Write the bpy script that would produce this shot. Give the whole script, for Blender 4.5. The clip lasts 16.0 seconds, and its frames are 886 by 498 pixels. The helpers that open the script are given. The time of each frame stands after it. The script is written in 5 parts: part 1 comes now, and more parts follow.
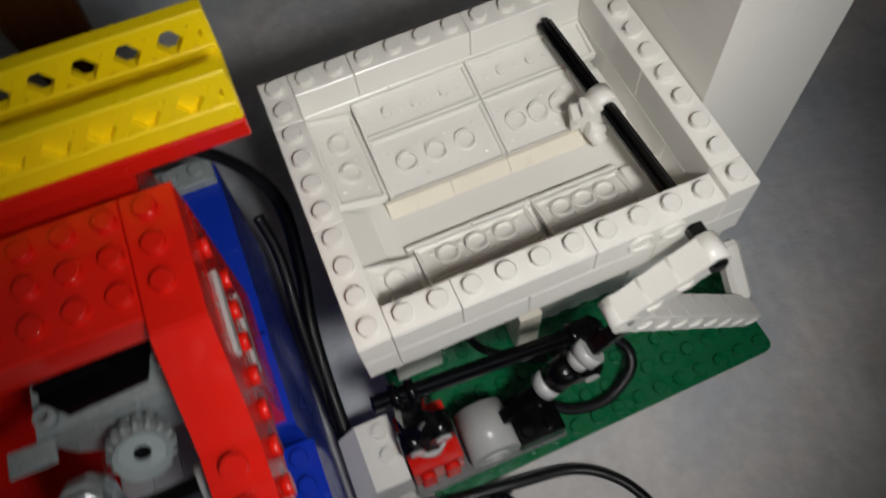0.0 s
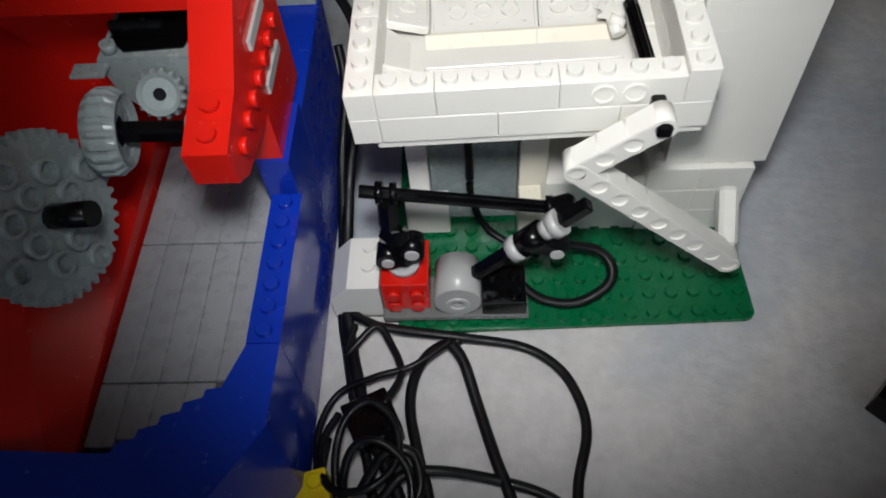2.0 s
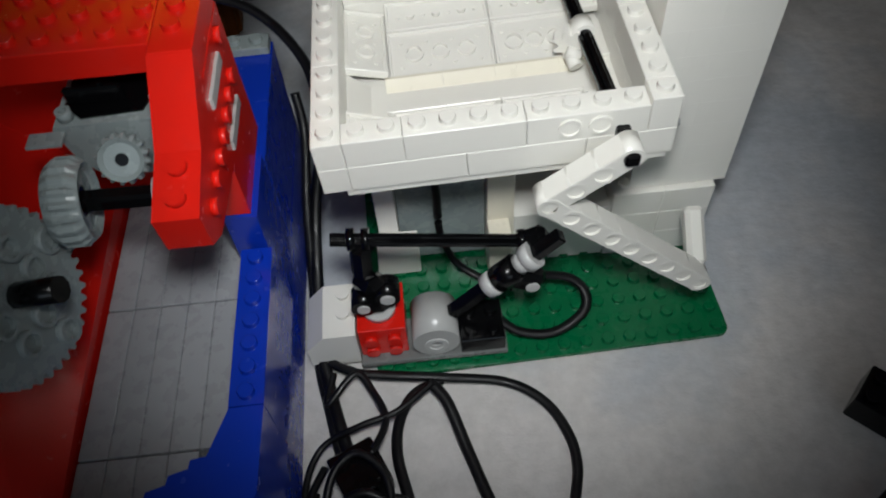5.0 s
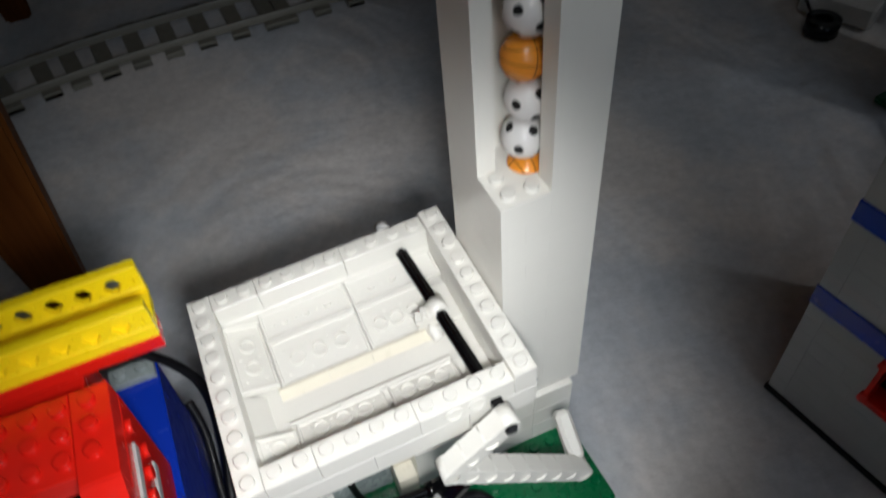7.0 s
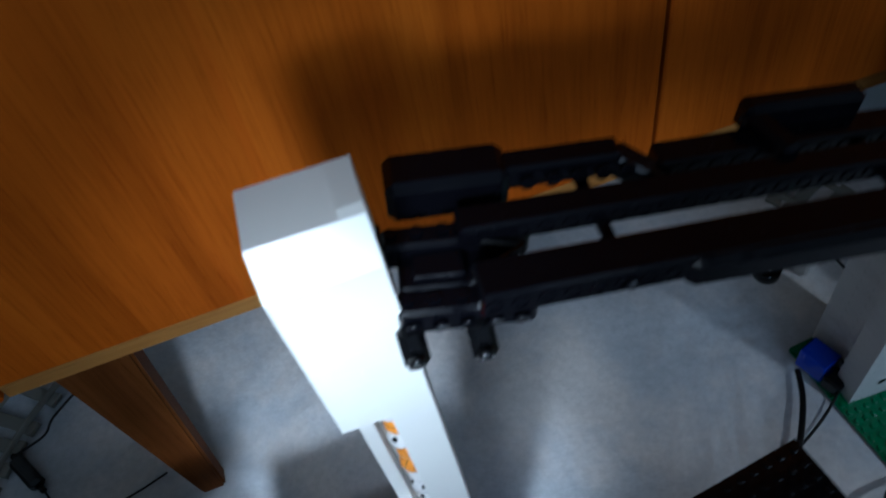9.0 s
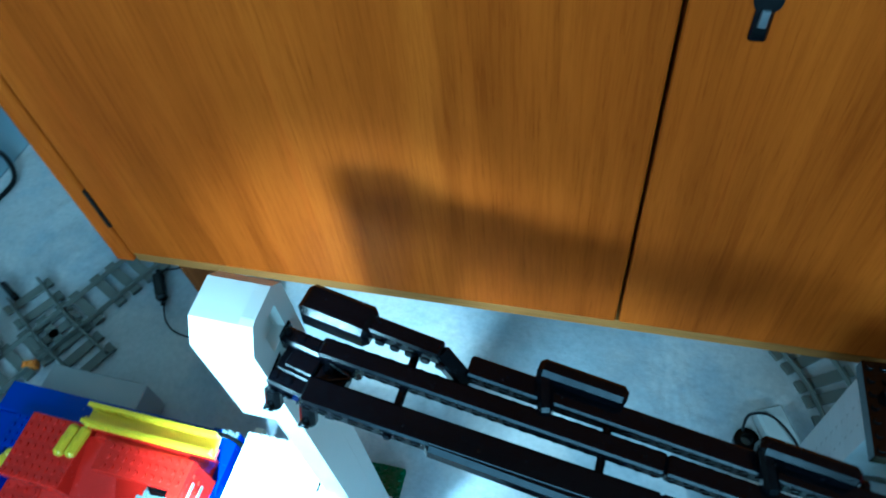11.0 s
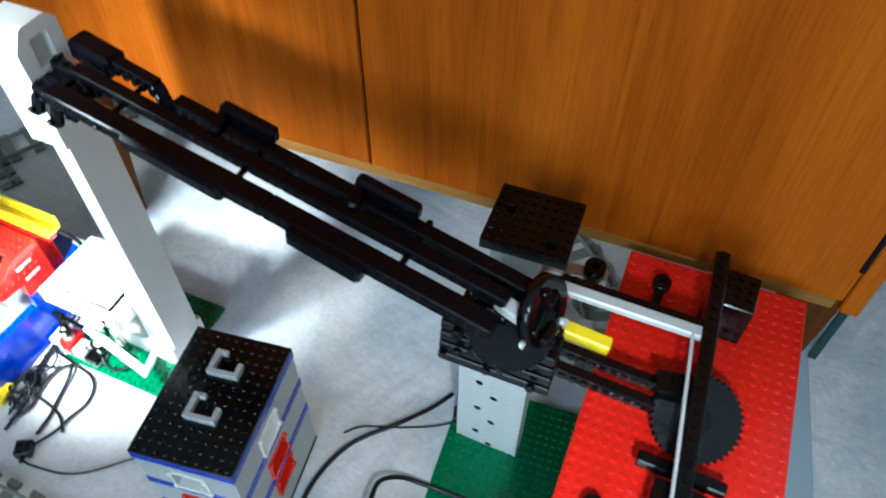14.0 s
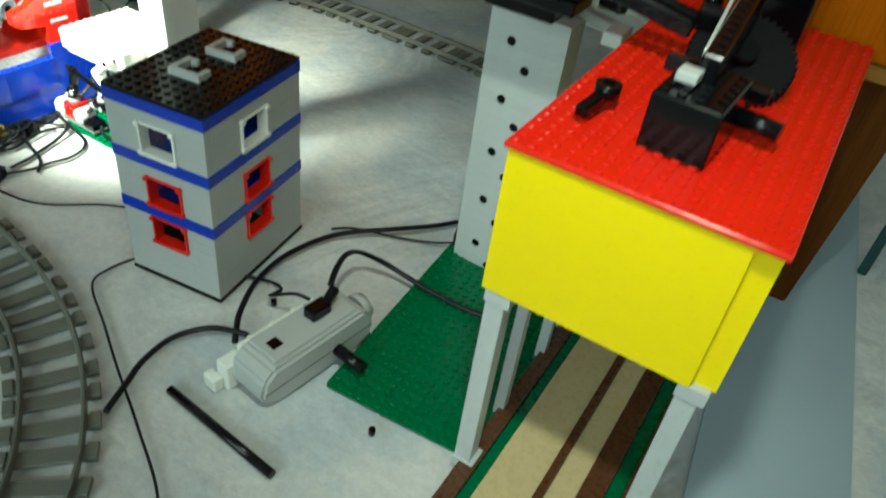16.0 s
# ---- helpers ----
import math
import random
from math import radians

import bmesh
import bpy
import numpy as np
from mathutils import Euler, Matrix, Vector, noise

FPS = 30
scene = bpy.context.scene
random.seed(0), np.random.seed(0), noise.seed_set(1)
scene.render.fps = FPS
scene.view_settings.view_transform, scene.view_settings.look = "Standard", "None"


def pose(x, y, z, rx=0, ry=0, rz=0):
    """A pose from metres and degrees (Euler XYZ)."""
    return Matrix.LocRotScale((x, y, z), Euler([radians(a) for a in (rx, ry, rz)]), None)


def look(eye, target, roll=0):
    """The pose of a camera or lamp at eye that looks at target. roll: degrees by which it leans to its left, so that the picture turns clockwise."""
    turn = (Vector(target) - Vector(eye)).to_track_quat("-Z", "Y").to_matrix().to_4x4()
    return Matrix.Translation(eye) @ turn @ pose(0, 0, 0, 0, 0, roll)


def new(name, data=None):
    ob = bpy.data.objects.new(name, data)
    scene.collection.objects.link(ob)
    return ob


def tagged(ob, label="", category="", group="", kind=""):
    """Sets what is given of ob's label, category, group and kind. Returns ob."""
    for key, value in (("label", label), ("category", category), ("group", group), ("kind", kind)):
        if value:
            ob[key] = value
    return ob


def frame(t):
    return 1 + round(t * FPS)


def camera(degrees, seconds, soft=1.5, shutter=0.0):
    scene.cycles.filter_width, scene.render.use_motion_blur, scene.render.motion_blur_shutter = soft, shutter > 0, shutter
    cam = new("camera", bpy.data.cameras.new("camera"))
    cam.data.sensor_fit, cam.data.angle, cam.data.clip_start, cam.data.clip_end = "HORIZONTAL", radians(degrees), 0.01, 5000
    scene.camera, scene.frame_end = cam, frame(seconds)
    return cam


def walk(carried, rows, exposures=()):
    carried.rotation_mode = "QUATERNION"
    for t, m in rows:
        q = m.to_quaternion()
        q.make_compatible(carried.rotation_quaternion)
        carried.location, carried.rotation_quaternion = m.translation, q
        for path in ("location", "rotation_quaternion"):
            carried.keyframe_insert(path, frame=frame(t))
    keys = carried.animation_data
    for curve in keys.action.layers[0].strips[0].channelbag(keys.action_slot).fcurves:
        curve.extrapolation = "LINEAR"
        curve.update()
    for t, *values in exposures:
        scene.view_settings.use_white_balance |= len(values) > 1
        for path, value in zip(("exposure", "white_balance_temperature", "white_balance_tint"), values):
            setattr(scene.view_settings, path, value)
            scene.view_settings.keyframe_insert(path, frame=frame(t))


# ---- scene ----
cam = camera(61.86, 16.0, 1.9, 0.5)
PATH = [
    (0, (0.0014, -0.0619, 0.2504), (0.1453, 0.3893, -0.6304), -5.31),
    (0.5, (0.0048, -0.0967, 0.2569), (0.0995, 0.3866, -0.6134), -2.80),
    (1, (0.0193, -0.1216, 0.2569), (0.0323, 0.3992, -0.5967), -5.11),
    (1.5, (0.0327, -0.1374, 0.2460), (-0.0027, 0.4032, -0.5945), -5.65),
    (2, (0.0354, -0.1470, 0.2380), (-0.0135, 0.4200, -0.5842), -5.37),
    (2.5, (0.0376, -0.1491, 0.2328), (-0.0075, 0.4373, -0.5760), -4.80),
    (3, (0.0300, -0.1478, 0.2332), (-0.0011, 0.4437, -0.5725), -3.75),
    (5.5, (0.0287, -0.1372, 0.2457), (0.0864, 0.4549, -0.5581), -5.63),
    (6, (0.0330, -0.1289, 0.2570), (0.1828, 0.4809, -0.5212), -4.04),
    (6.5, (0.0333, -0.1207, 0.2730), (0.2354, 0.5012, -0.4835), -4.27),
    (7, (0.0296, -0.1113, 0.3087), (0.2599, 0.5130, -0.4378), -4.85),
    (7.5, (0.0301, -0.1084, 0.3553), (0.2847, 0.5186, -0.3809), -6.14),
    (8, (0.0377, -0.1206, 0.4179), (0.2915, 0.5079, -0.3174), -6.34),
    (8.5, (0.0711, -0.1191, 0.5031), (0.2433, 0.5071, -0.2573), -8.36),
    (9, (0.1318, -0.1103, 0.5760), (0.2015, 0.5186, -0.1983), -12.71),
    (9.5, (0.1833, -0.1020, 0.6185), (0.2004, 0.5041, -0.1767), -11.14),
    (12, (0.3850, -0.1328, 0.7665), (0.0783, 0.3746, -0.0388), -8.81),
    (12.5, (0.4477, -0.1568, 0.7529), (0.1420, 0.3695, -0.0406), -8.94),
    (13, (0.4853, -0.1925, 0.7552), (0.1961, 0.3537, -0.0309), -6.80),
    (13.5, (0.5179, -0.2218, 0.7419), (0.2495, 0.3456, -0.0366), -3.95),
    (14, (0.5694, -0.2401, 0.7178), (0.3060, 0.3411, -0.0522), 0.45),
    (14.5, (0.6133, -0.2403, 0.6894), (0.2460, 0.3128, -0.0583), -1.48),
    (15, (0.6768, -0.3172, 0.6189), (0.3181, 0.3163, -0.0666), 4.64),
    (15.5, (0.6953, -0.3713, 0.5246), (0.3259, 0.2865, -0.1318), 6.31),
    (16, (0.6939, -0.3934, 0.4366), (0.3141, 0.2868, -0.1903), 8.26),
]
EXPOSURES = [(0, -1.15, 6500, 10), (.5, -.95, 6300, 10), (1.5, -.7, 6250, 9), (3, -.5, 6200, 8), (5.5, -.95, 6200, 6), (6.5, -.8, 6200, 6), (7, -.55, 6200, 8), (8, .1, 6200, 8), (8.5, .35, 6100, 8), (9, .75, 4900, 2), (9.5, 1.6, 4300, -9), (12, 2.45, 3550, -33), (12.5, 2.45, 3600, -32), (13, 2.55, 3850, -27), (13.5, 2.55, 5100, -4), (14.5, 2.6, 5300, -9), (15, 2.55, 5200, -17), (15.5, 2.5, 5350, -20), (16, 2.1, 6500, -23)]
walk(cam, [(t, look(eye, target, roll)) for t, eye, target, roll in PATH], EXPOSURES)
WINDOW_W, TORCH_W, TOWER_FILL_W, GATE_FILL_W, TORCH_AT = 8.5, 4.2, 1.6, 1.9, (.036, -.124, .275)

# ---------------------------------------------------------------- helpers of this scene
S = 0.008          # stud pitch
BH = 0.0096        # brick height
PH = 0.0032        # plate height


def cbox(bm, x0, y0, z0, x1, y1, z1, c=0.0003):
    """A box with its edges chamfered by c."""
    lo, hi = (x0, y0, z0), (x1, y1, z1)
    c = min(c, (x1 - x0) * .3, (y1 - y0) * .3, (z1 - z0) * .3)
    v = {}
    for sx in (0, 1):
        for sy in (0, 1):
            for sz in (0, 1):
                s = (sx, sy, sz)
                for a in range(3):
                    p = [(hi if s[k] else lo)[k] if k == a else ((hi[k] - c) if s[k] else (lo[k] + c)) for k in range(3)]
                    v[s, a] = bm.verts.new(p)
    for a in range(3):
        b, d = (a + 1) % 3, (a + 2) % 3
        for s in (0, 1):
            ring = []
            for i, j in ((0, 0), (1, 0), (1, 1), (0, 1)):
                k = [0, 0, 0]
                k[a], k[b], k[d] = s, i, j
                ring.append(v[tuple(k), a])
            bm.faces.new(ring if s else ring[::-1])
    for a in range(3):
        b, d = (a + 1) % 3, (a + 2) % 3
        for i in (0, 1):
            for j in (0, 1):
                k0, k1 = [0, 0, 0], [0, 0, 0]
                k0[b] = k1[b] = i
                k0[d] = k1[d] = j
                k1[a] = 1
                k0, k1 = tuple(k0), tuple(k1)
                q = [v[k0, b], v[k1, b], v[k1, d], v[k0, d]]
                bm.faces.new(q if i == j else q[::-1])
    for sx in (0, 1):
        for sy in (0, 1):
            for sz in (0, 1):
                s = (sx, sy, sz)
                q = [v[s, 0], v[s, 1], v[s, 2]]
                bm.faces.new(q if (sx + sy + sz) % 2 else q[::-1])
    return bm


def tube(bm, p0, p1, r, n=12, r1=None, cap=True):
    """A round bar from p0 to p1."""
    p0, p1 = Vector(p0), Vector(p1)
    w = (p1 - p0).normalized()
    u = w.orthogonal().normalized()
    t = w.cross(u)
    r1 = r if r1 is None else r1
    a = [bm.verts.new(p0 + (u * math.cos(6.28318 * i / n) + t * math.sin(6.28318 * i / n)) * r) for i in range(n)]
    b = [bm.verts.new(p1 + (u * math.cos(6.28318 * i / n) + t * math.sin(6.28318 * i / n)) * r1) for i in range(n)]
    for i in range(n):
        f = bm.faces.new((a[i], a[(i + 1) % n], b[(i + 1) % n], b[i]))
        f.smooth = n > 8
    if cap:
        bm.faces.new(a[::-1])
        bm.faces.new(b)
    return bm


def ring(bm, p0, p1, r, hole, n=16):
    """A round bar with a hole right through it."""
    p0, p1 = Vector(p0), Vector(p1)
    w = (p1 - p0).normalized()
    u = w.orthogonal().normalized()
    t = w.cross(u)
    rows = []
    for p, q in ((p0, r), (p1, r), (p1, hole), (p0, hole)):
        rows.append([bm.verts.new(p + (u * math.cos(6.28318 * i / n) + t * math.sin(6.28318 * i / n)) * q) for i in range(n)])
    for k in range(4):
        a, b = rows[k], rows[(k + 1) % 4]
        for i in range(n):
            bm.faces.new((a[i], a[(i + 1) % n], b[(i + 1) % n], b[i])).smooth = k == 0
    return bm


def prism(bm, poly, axis, a, b):
    """A polygon drawn in the plane across axis, drawn out from a to b."""
    def at(p, h):
        return {"x": (h, p[0], p[1]), "y": (p[0], h, p[1]), "z": (p[0], p[1], h)}[axis]
    lo = [bm.verts.new(at(p, a)) for p in poly]
    hi = [bm.verts.new(at(p, b)) for p in poly]
    n = len(poly)
    for i in range(n):
        bm.faces.new((lo[i], lo[(i + 1) % n], hi[(i + 1) % n], hi[i]))
    bm.faces.new(lo[::-1])
    bm.faces.new(hi)
    return bm


def studs(bm, x0, y0, z, nx, ny, p=S, q=None, r=0.0024, h=0.0017, n=10):
    for i in range(nx):
        for j in range(ny):
            x, y = x0 + (i + .5) * p, y0 + (j + .5) * (q or p)
            tube(bm, (x, y, z - .0002), (x, y, z + h * .82), r, n, cap=False)
            tube(bm, (x, y, z + h * .82), (x, y, z + h), r, n, r * .88)
    return bm


def mesh_of(name, bm, material):
    bmesh.ops.recalc_face_normals(bm, faces=bm.faces)
    me = bpy.data.meshes.new(name)
    bm.to_mesh(me)
    bm.free()
    me.materials.append(material)
    return me


def thing(name, label, category, m=None, group="", kind=""):
    ob = new(name)
    ob.empty_display_size = 0.01
    if m is not None:
        ob.matrix_basis = m
    return tagged(ob, label, category, group, kind)


def part(name, bm, material, parent, label="", m=None):
    ob = new(name, mesh_of(name, bm, material) if isinstance(bm, bmesh.types.BMesh) else bm)
    ob.parent = parent
    if m is not None:
        ob.matrix_basis = m
    return tagged(ob, label)


def solo(name, bm, material, label, category, m=None, group="", kind=""):
    ob = new(name, mesh_of(name, bm, material))
    if m is not None:
        ob.matrix_basis = m
    return tagged(ob, label, category, group, kind)


def B():
    return bmesh.new()


STORE = {}


def brick_mesh(nx, ny, h, material, top=True, p=S, q=None):
    """A brick or plate, nx by ny studs, its corner at the origin; one mesh for all alike."""
    key = (nx, ny, round(h, 5), material.name, top, round(p, 6), q)
    if key not in STORE:
        bm = B()
        g = 0.00007
        cbox(bm, g, g, 0, nx * p - g, ny * (q or p) - g, h - .00003, .00022)
        if top:
            studs(bm, 0, 0, h, nx, ny, p, q)
        STORE[key] = mesh_of("brick", bm, material)
    return STORE[key]


def brick(nx, ny, h, x, y, z, material, parent, name="brick", top=True, p=S, q=None, turn=0):
    return part(name, brick_mesh(nx, ny, h, material, top, p, q), material, parent, "", pose(x, y, z, 0, 0, turn))


def sweep(bm, pts, r, n=8, flat=1.0):
    """A cable through points, smoothed."""
    P = [Vector(p) for p in pts]
    path = []
    for i in range(len(P) - 1):
        a, b, c, d = P[max(i - 1, 0)], P[i], P[i + 1], P[min(i + 2, len(P) - 1)]
        for k in range(8):
            t = k / 8
            path.append(.5 * ((2 * b) + (c - a) * t + (2 * a - 5 * b + 4 * c - d) * t * t + (3 * b - a - 3 * c + d) * t ** 3))
    path.append(P[-1])
    rings = []
    for i, p in enumerate(path):
        w = (path[min(i + 1, len(path) - 1)] - path[max(i - 1, 0)]).normalized()
        side = w.cross(Vector((0, 0, 1)))
        side = side.normalized() if side.length > .05 else Vector((1, 0, 0))
        up = side.cross(w).normalized()
        rings.append([bm.verts.new(p + side * r * flat * math.cos(6.28318 * k / n) + up * r * math.sin(6.28318 * k / n)) for k in range(n)])
    for a, b in zip(rings, rings[1:]):
        for k in range(n):
            bm.faces.new((a[k], a[(k + 1) % n], b[(k + 1) % n], b[k])).smooth = True
    bm.faces.new(rings[0][::-1])
    bm.faces.new(rings[-1])
    return bm


def beam(bm, p0, p1, w, h, c=0.0012):
    """A straight rounded beam between two points, w wide and h high."""
    p0, p1 = Vector(p0), Vector(p1)
    d = (p1 - p0)
    L = d.length
    t = B()
    cbox(t, 0, -w / 2, -h / 2, L, w / 2, h / 2, c)
    x = d.normalized()
    y = Vector((0, 0, 1)).cross(x).normalized()
    z = x.cross(y)
    m = Matrix((( x.x, y.x, z.x, p0.x), (x.y, y.y, z.y, p0.y), (x.z, y.z, z.z, p0.z), (0, 0, 0, 1)))
    me = bpy.data.meshes.new("tmp")
    t.to_mesh(me)
    t.free()
    me.transform(m)
    bm.from_mesh(me)
    bpy.data.meshes.remove(me)
    return bm


def liftarm(bm, p0, p1, holes, normal, w=0.0074, t=0.0078, n=10):
    """A rounded beam with a row of round holes across it: two ends, side rails and rings."""
    p0, p1, k = Vector(p0), Vector(p1), Vector(normal).normalized()
    d = (p1 - p0).normalized()
    s = k.cross(d).normalized()
    a, b = -k * t / 2, k * t / 2
    for i in range(holes):
        c = p0.lerp(p1, i / (holes - 1))
        ring(bm, c + a, c + b, w / 2, .0025, 14)
        tube(bm, c - k * t * .40, c + k * t * .40, .0030, 12)
        if i < holes - 1:
            c2 = p0.lerp(p1, (i + 1) / (holes - 1))
            r = w / 2 - .0004
            angles = [math.radians(g) for g in (-80, -50, -20, 20, 50, 80)]
            q = [c + d * r * math.cos(g) + s * r * math.sin(g) for g in angles] + [c2 - d * r * math.cos(g) + s * r * math.sin(g) for g in angles[::-1]]
            lo = [bm.verts.new(v - k * t * .49) for v in q]
            hi = [bm.verts.new(v + k * t * .49) for v in q]
            for j in range(12):
                bm.faces.new((lo[j], lo[(j + 1) % 12], hi[(j + 1) % 12], hi[j]))
            for j in range(5):
                bm.faces.new((lo[j], lo[j + 1], lo[10 - j], lo[11 - j]))
                bm.faces.new((hi[j], hi[j + 1], hi[10 - j], hi[11 - j]))
    for side in (-1, 1):
        o = s * side * (w / 2 - .0006)
        q = [p0 + o - s * side * .0004, p1 + o - s * side * .0004, p1 + o + s * side * .0005, p0 + o + s * side * .0005]
        lo = [bm.verts.new(v - k * t * .475) for v in q]
        hi = [bm.verts.new(v + k * t * .475) for v in q]
        for i in range(4):
            bm.faces.new((lo[i], lo[(i + 1) % 4], hi[(i + 1) % 4], hi[i]))
        bm.faces.new(lo[::-1])
        bm.faces.new(hi)
    return bm


def gear(bm, c, axis, r, teeth, thick, tooth=.0022):
    """A toothed wheel about an axis."""
    c, k = Vector(c), Vector(axis).normalized()
    u = k.orthogonal().normalized()
    v = k.cross(u)
    n = teeth * 4
    lo, hi = [], []
    for i in range(n):
        a = 6.28318 * i / n
        q = r if i % 4 in (1, 2) else r - tooth
        d = (u * math.cos(a) + v * math.sin(a)) * q
        lo.append(bm.verts.new(c + d - k * thick / 2))
        hi.append(bm.verts.new(c + d + k * thick / 2))
    for i in range(n):
        bm.faces.new((lo[i], lo[(i + 1) % n], hi[(i + 1) % n], hi[i]))
    bm.faces.new(lo[::-1])
    bm.faces.new(hi)
    return bm


# ---------------------------------------------------------------- light
world = bpy.data.worlds.new("world")
scene.world = world
world.use_nodes = True
wt = world.node_tree
sky = wt.nodes.new("ShaderNodeTexSky")
sky.sky_type, sky.sun_disc = "NISHITA", False
sky.sun_elevation, sky.sun_rotation = radians(35), radians(150)
wt.links.new(sky.outputs["Color"], wt.nodes["Background"].inputs["Color"])
wt.nodes["Background"].inputs["Strength"].default_value = .1


def lamp(name, kind, m, energy, colour, **settings):
    d = bpy.data.lights.new(name, kind)
    d.energy, d.color = energy, colour
    for k, v in settings.items():
        if k == "shape":
            d.shape = v
        elif k == "size":
            d.size = v
        elif k == "size_y":
            d.size_y = v
        elif k == "radius":
            d.shadow_soft_size = v
        elif k == "cone":
            d.spot_size = v
        elif k == "blend":
            d.spot_blend = v
    ob = new(name, d)
    ob.matrix_basis = m
    return ob


# daylight in the window opening of the south wall
lamp("window_daylight", "AREA", look((.60, -3.19, 1.45), (.40, 0, .25)), WINDOW_W, (.80, .91, 1.0), shape="RECTANGLE", size=1.95, size_y=1.25)
# the small torch carried along: one fixed spot where it stays longest
lamp("torch", "SPOT", look(TORCH_AT, (.042, .022, .085)), TORCH_W, (1.0, .98, .96), radius=.018, cone=radians(69), blend=1)
# added fill spot, no lamp of the room: brightens the tower head
lamp("tower_fill", "SPOT", look((.070, -.135, .475), (.116, .040, .325)), TOWER_FILL_W, (1.0, .98, .96), radius=.025, cone=radians(66), blend=1)
# another added fill spot, for the gate house and pillar side
lamp("gate_fill", "SPOT", look((.645, -.290, .640), (.560, -.030, .130)), GATE_FILL_W, (1.0, .98, .96), radius=.018, cone=radians(62), blend=1)

# ---------------------------------------------------------------- materials
def nodes_of(name):
    m = bpy.data.materials.new(name)
    m.use_nodes = True
    t = m.node_tree
    return m, t, t.nodes["Principled BSDF"]


def noise_node(t, scale, detail=4, rough=.55, stretch=(1, 1, 1), space="Object"):
    c = t.nodes.new("ShaderNodeTexCoord")
    mp = t.nodes.new("ShaderNodeMapping")
    mp.inputs["Scale"].default_value = stretch
    n = t.nodes.new("ShaderNodeTexNoise")
    n.inputs["Scale"].default_value, n.inputs["Detail"].default_value, n.inputs["Roughness"].default_value = scale, detail, rough
    t.links.new(c.outputs[space], mp.inputs["Vector"])
    t.links.new(mp.outputs["Vector"], n.inputs["Vector"])
    return n


def ramp(t, source, stops):
    r = t.nodes.new("ShaderNodeValToRGB")
    e = r.color_ramp.elements
    while len(e) < len(stops):
        e.new(.5)
    for k, (p, c) in zip(e, stops):
        k.position, k.color = p, (*c, 1) if len(c) == 3 else c
    t.links.new(source, r.inputs["Fac"])
    return r


def bumped(t, bsdf, source, strength, distance):
    b = t.nodes.new("ShaderNodeBump")
    b.inputs["Strength"].default_value, b.inputs["Distance"].default_value = strength, distance
    t.links.new(source, b.inputs["Height"])
    t.links.new(b.outputs["Normal"], bsdf.inputs["Normal"])


def plastic(name, colour, rough=.22, vary=.05, dust=.0, smear=1.0):
    """Moulded toy plastic: slightly uneven colour from piece to piece, smears in the gloss."""
    m, t, b = nodes_of(name)
    n = noise_node(t, 60, 4)
    d = tuple(max(0, x * (1 - vary)) for x in colour)
    l = tuple(min(1, x * (1 + vary * .6) + dust) for x in colour)
    r = ramp(t, n.outputs["Fac"], [(.3, d), (.7, l)])
    info = t.nodes.new("ShaderNodeObjectInfo")
    hsv = t.nodes.new("ShaderNodeHueSaturation")
    mr = t.nodes.new("ShaderNodeMapRange")
    mr.inputs["To Min"].default_value, mr.inputs["To Max"].default_value = 1 - vary * .7, 1 + vary * .5
    t.links.new(info.outputs["Random"], mr.inputs["Value"])
    t.links.new(mr.outputs["Result"], hsv.inputs["Value"])
    t.links.new(r.outputs["Color"], hsv.inputs["Color"])
    t.links.new(hsv.outputs["Color"], b.inputs["Base Color"])
    g = noise_node(t, 220, 3)
    rr = ramp(t, g.outputs["Fac"], [(.35, (rough * (1 - .3 * smear),) * 3), (.75, (rough * (1 + .5 * smear),) * 3)])
    t.links.new(rr.outputs["Color"], b.inputs["Roughness"])
    bumped(t, b, noise_node(t, 130, 2).outputs["Fac"], .003 + .003 * smear, .0004)
    return m


WHITE = plastic("white_plastic", (.80, .782, .725), .28, .008, smear=.0)
CREAM = plastic("yellowed_white_plastic", (.78, .735, .61), .3, .04, smear=.3)
RED = plastic("red_plastic", (.66, .012, .006), .2, .05)
BLUE = plastic("blue_plastic", (.006, .035, .42), .2)
YELLOW = plastic("yellow_plastic", (.90, .67, .004), .3, .006, smear=.3)
GREEN = plastic("green_plastic", (.002, .125, .042), .3, .06)
BLACK = plastic("black_plastic", (.0025, .0025, .003), .18)
BLACK.node_tree.nodes["Principled BSDF"].inputs["Specular IOR Level"].default_value = .3
ARM = plastic("worn_black_plastic", (.0025, .0025, .004), .20)
ARM.node_tree.nodes["Principled BSDF"].inputs["Specular IOR Level"].default_value = .16
MATTE = plastic("matte_black_plastic", (.006, .006, .007), .55)
CABLE = plastic("cable_rubber", (.004, .004, .005), .4)
CABLE.node_tree.nodes["Principled BSDF"].inputs["Specular IOR Level"].default_value = .3
MATTE.node_tree.nodes["Principled BSDF"].inputs["Specular IOR Level"].default_value = .1
GREY = plastic("light_grey_plastic", (.42, .42, .41), .3, .015, smear=.1)
BGREY = plastic("bluish_grey_plastic", (.27, .31, .31), .26)
TILE = plastic("grey_tile_plastic", (.34, .35, .37), .3)
DGREY = plastic("dark_grey_plastic", (.16, .165, .16), .35)
LGREY = plastic("pale_grey_plastic", (.50, .50, .49), .3, smear=.3)
TAN = plastic("tan_plastic", (.58, .45, .24), .3)
BROWN = plastic("brown_plastic", (.09, .035, .015), .3)
ORANGE = plastic("orange_plastic", (.80, .27, .02), .3)
RAIL = plastic("track_grey_plastic", (.165, .16, .135), .4)


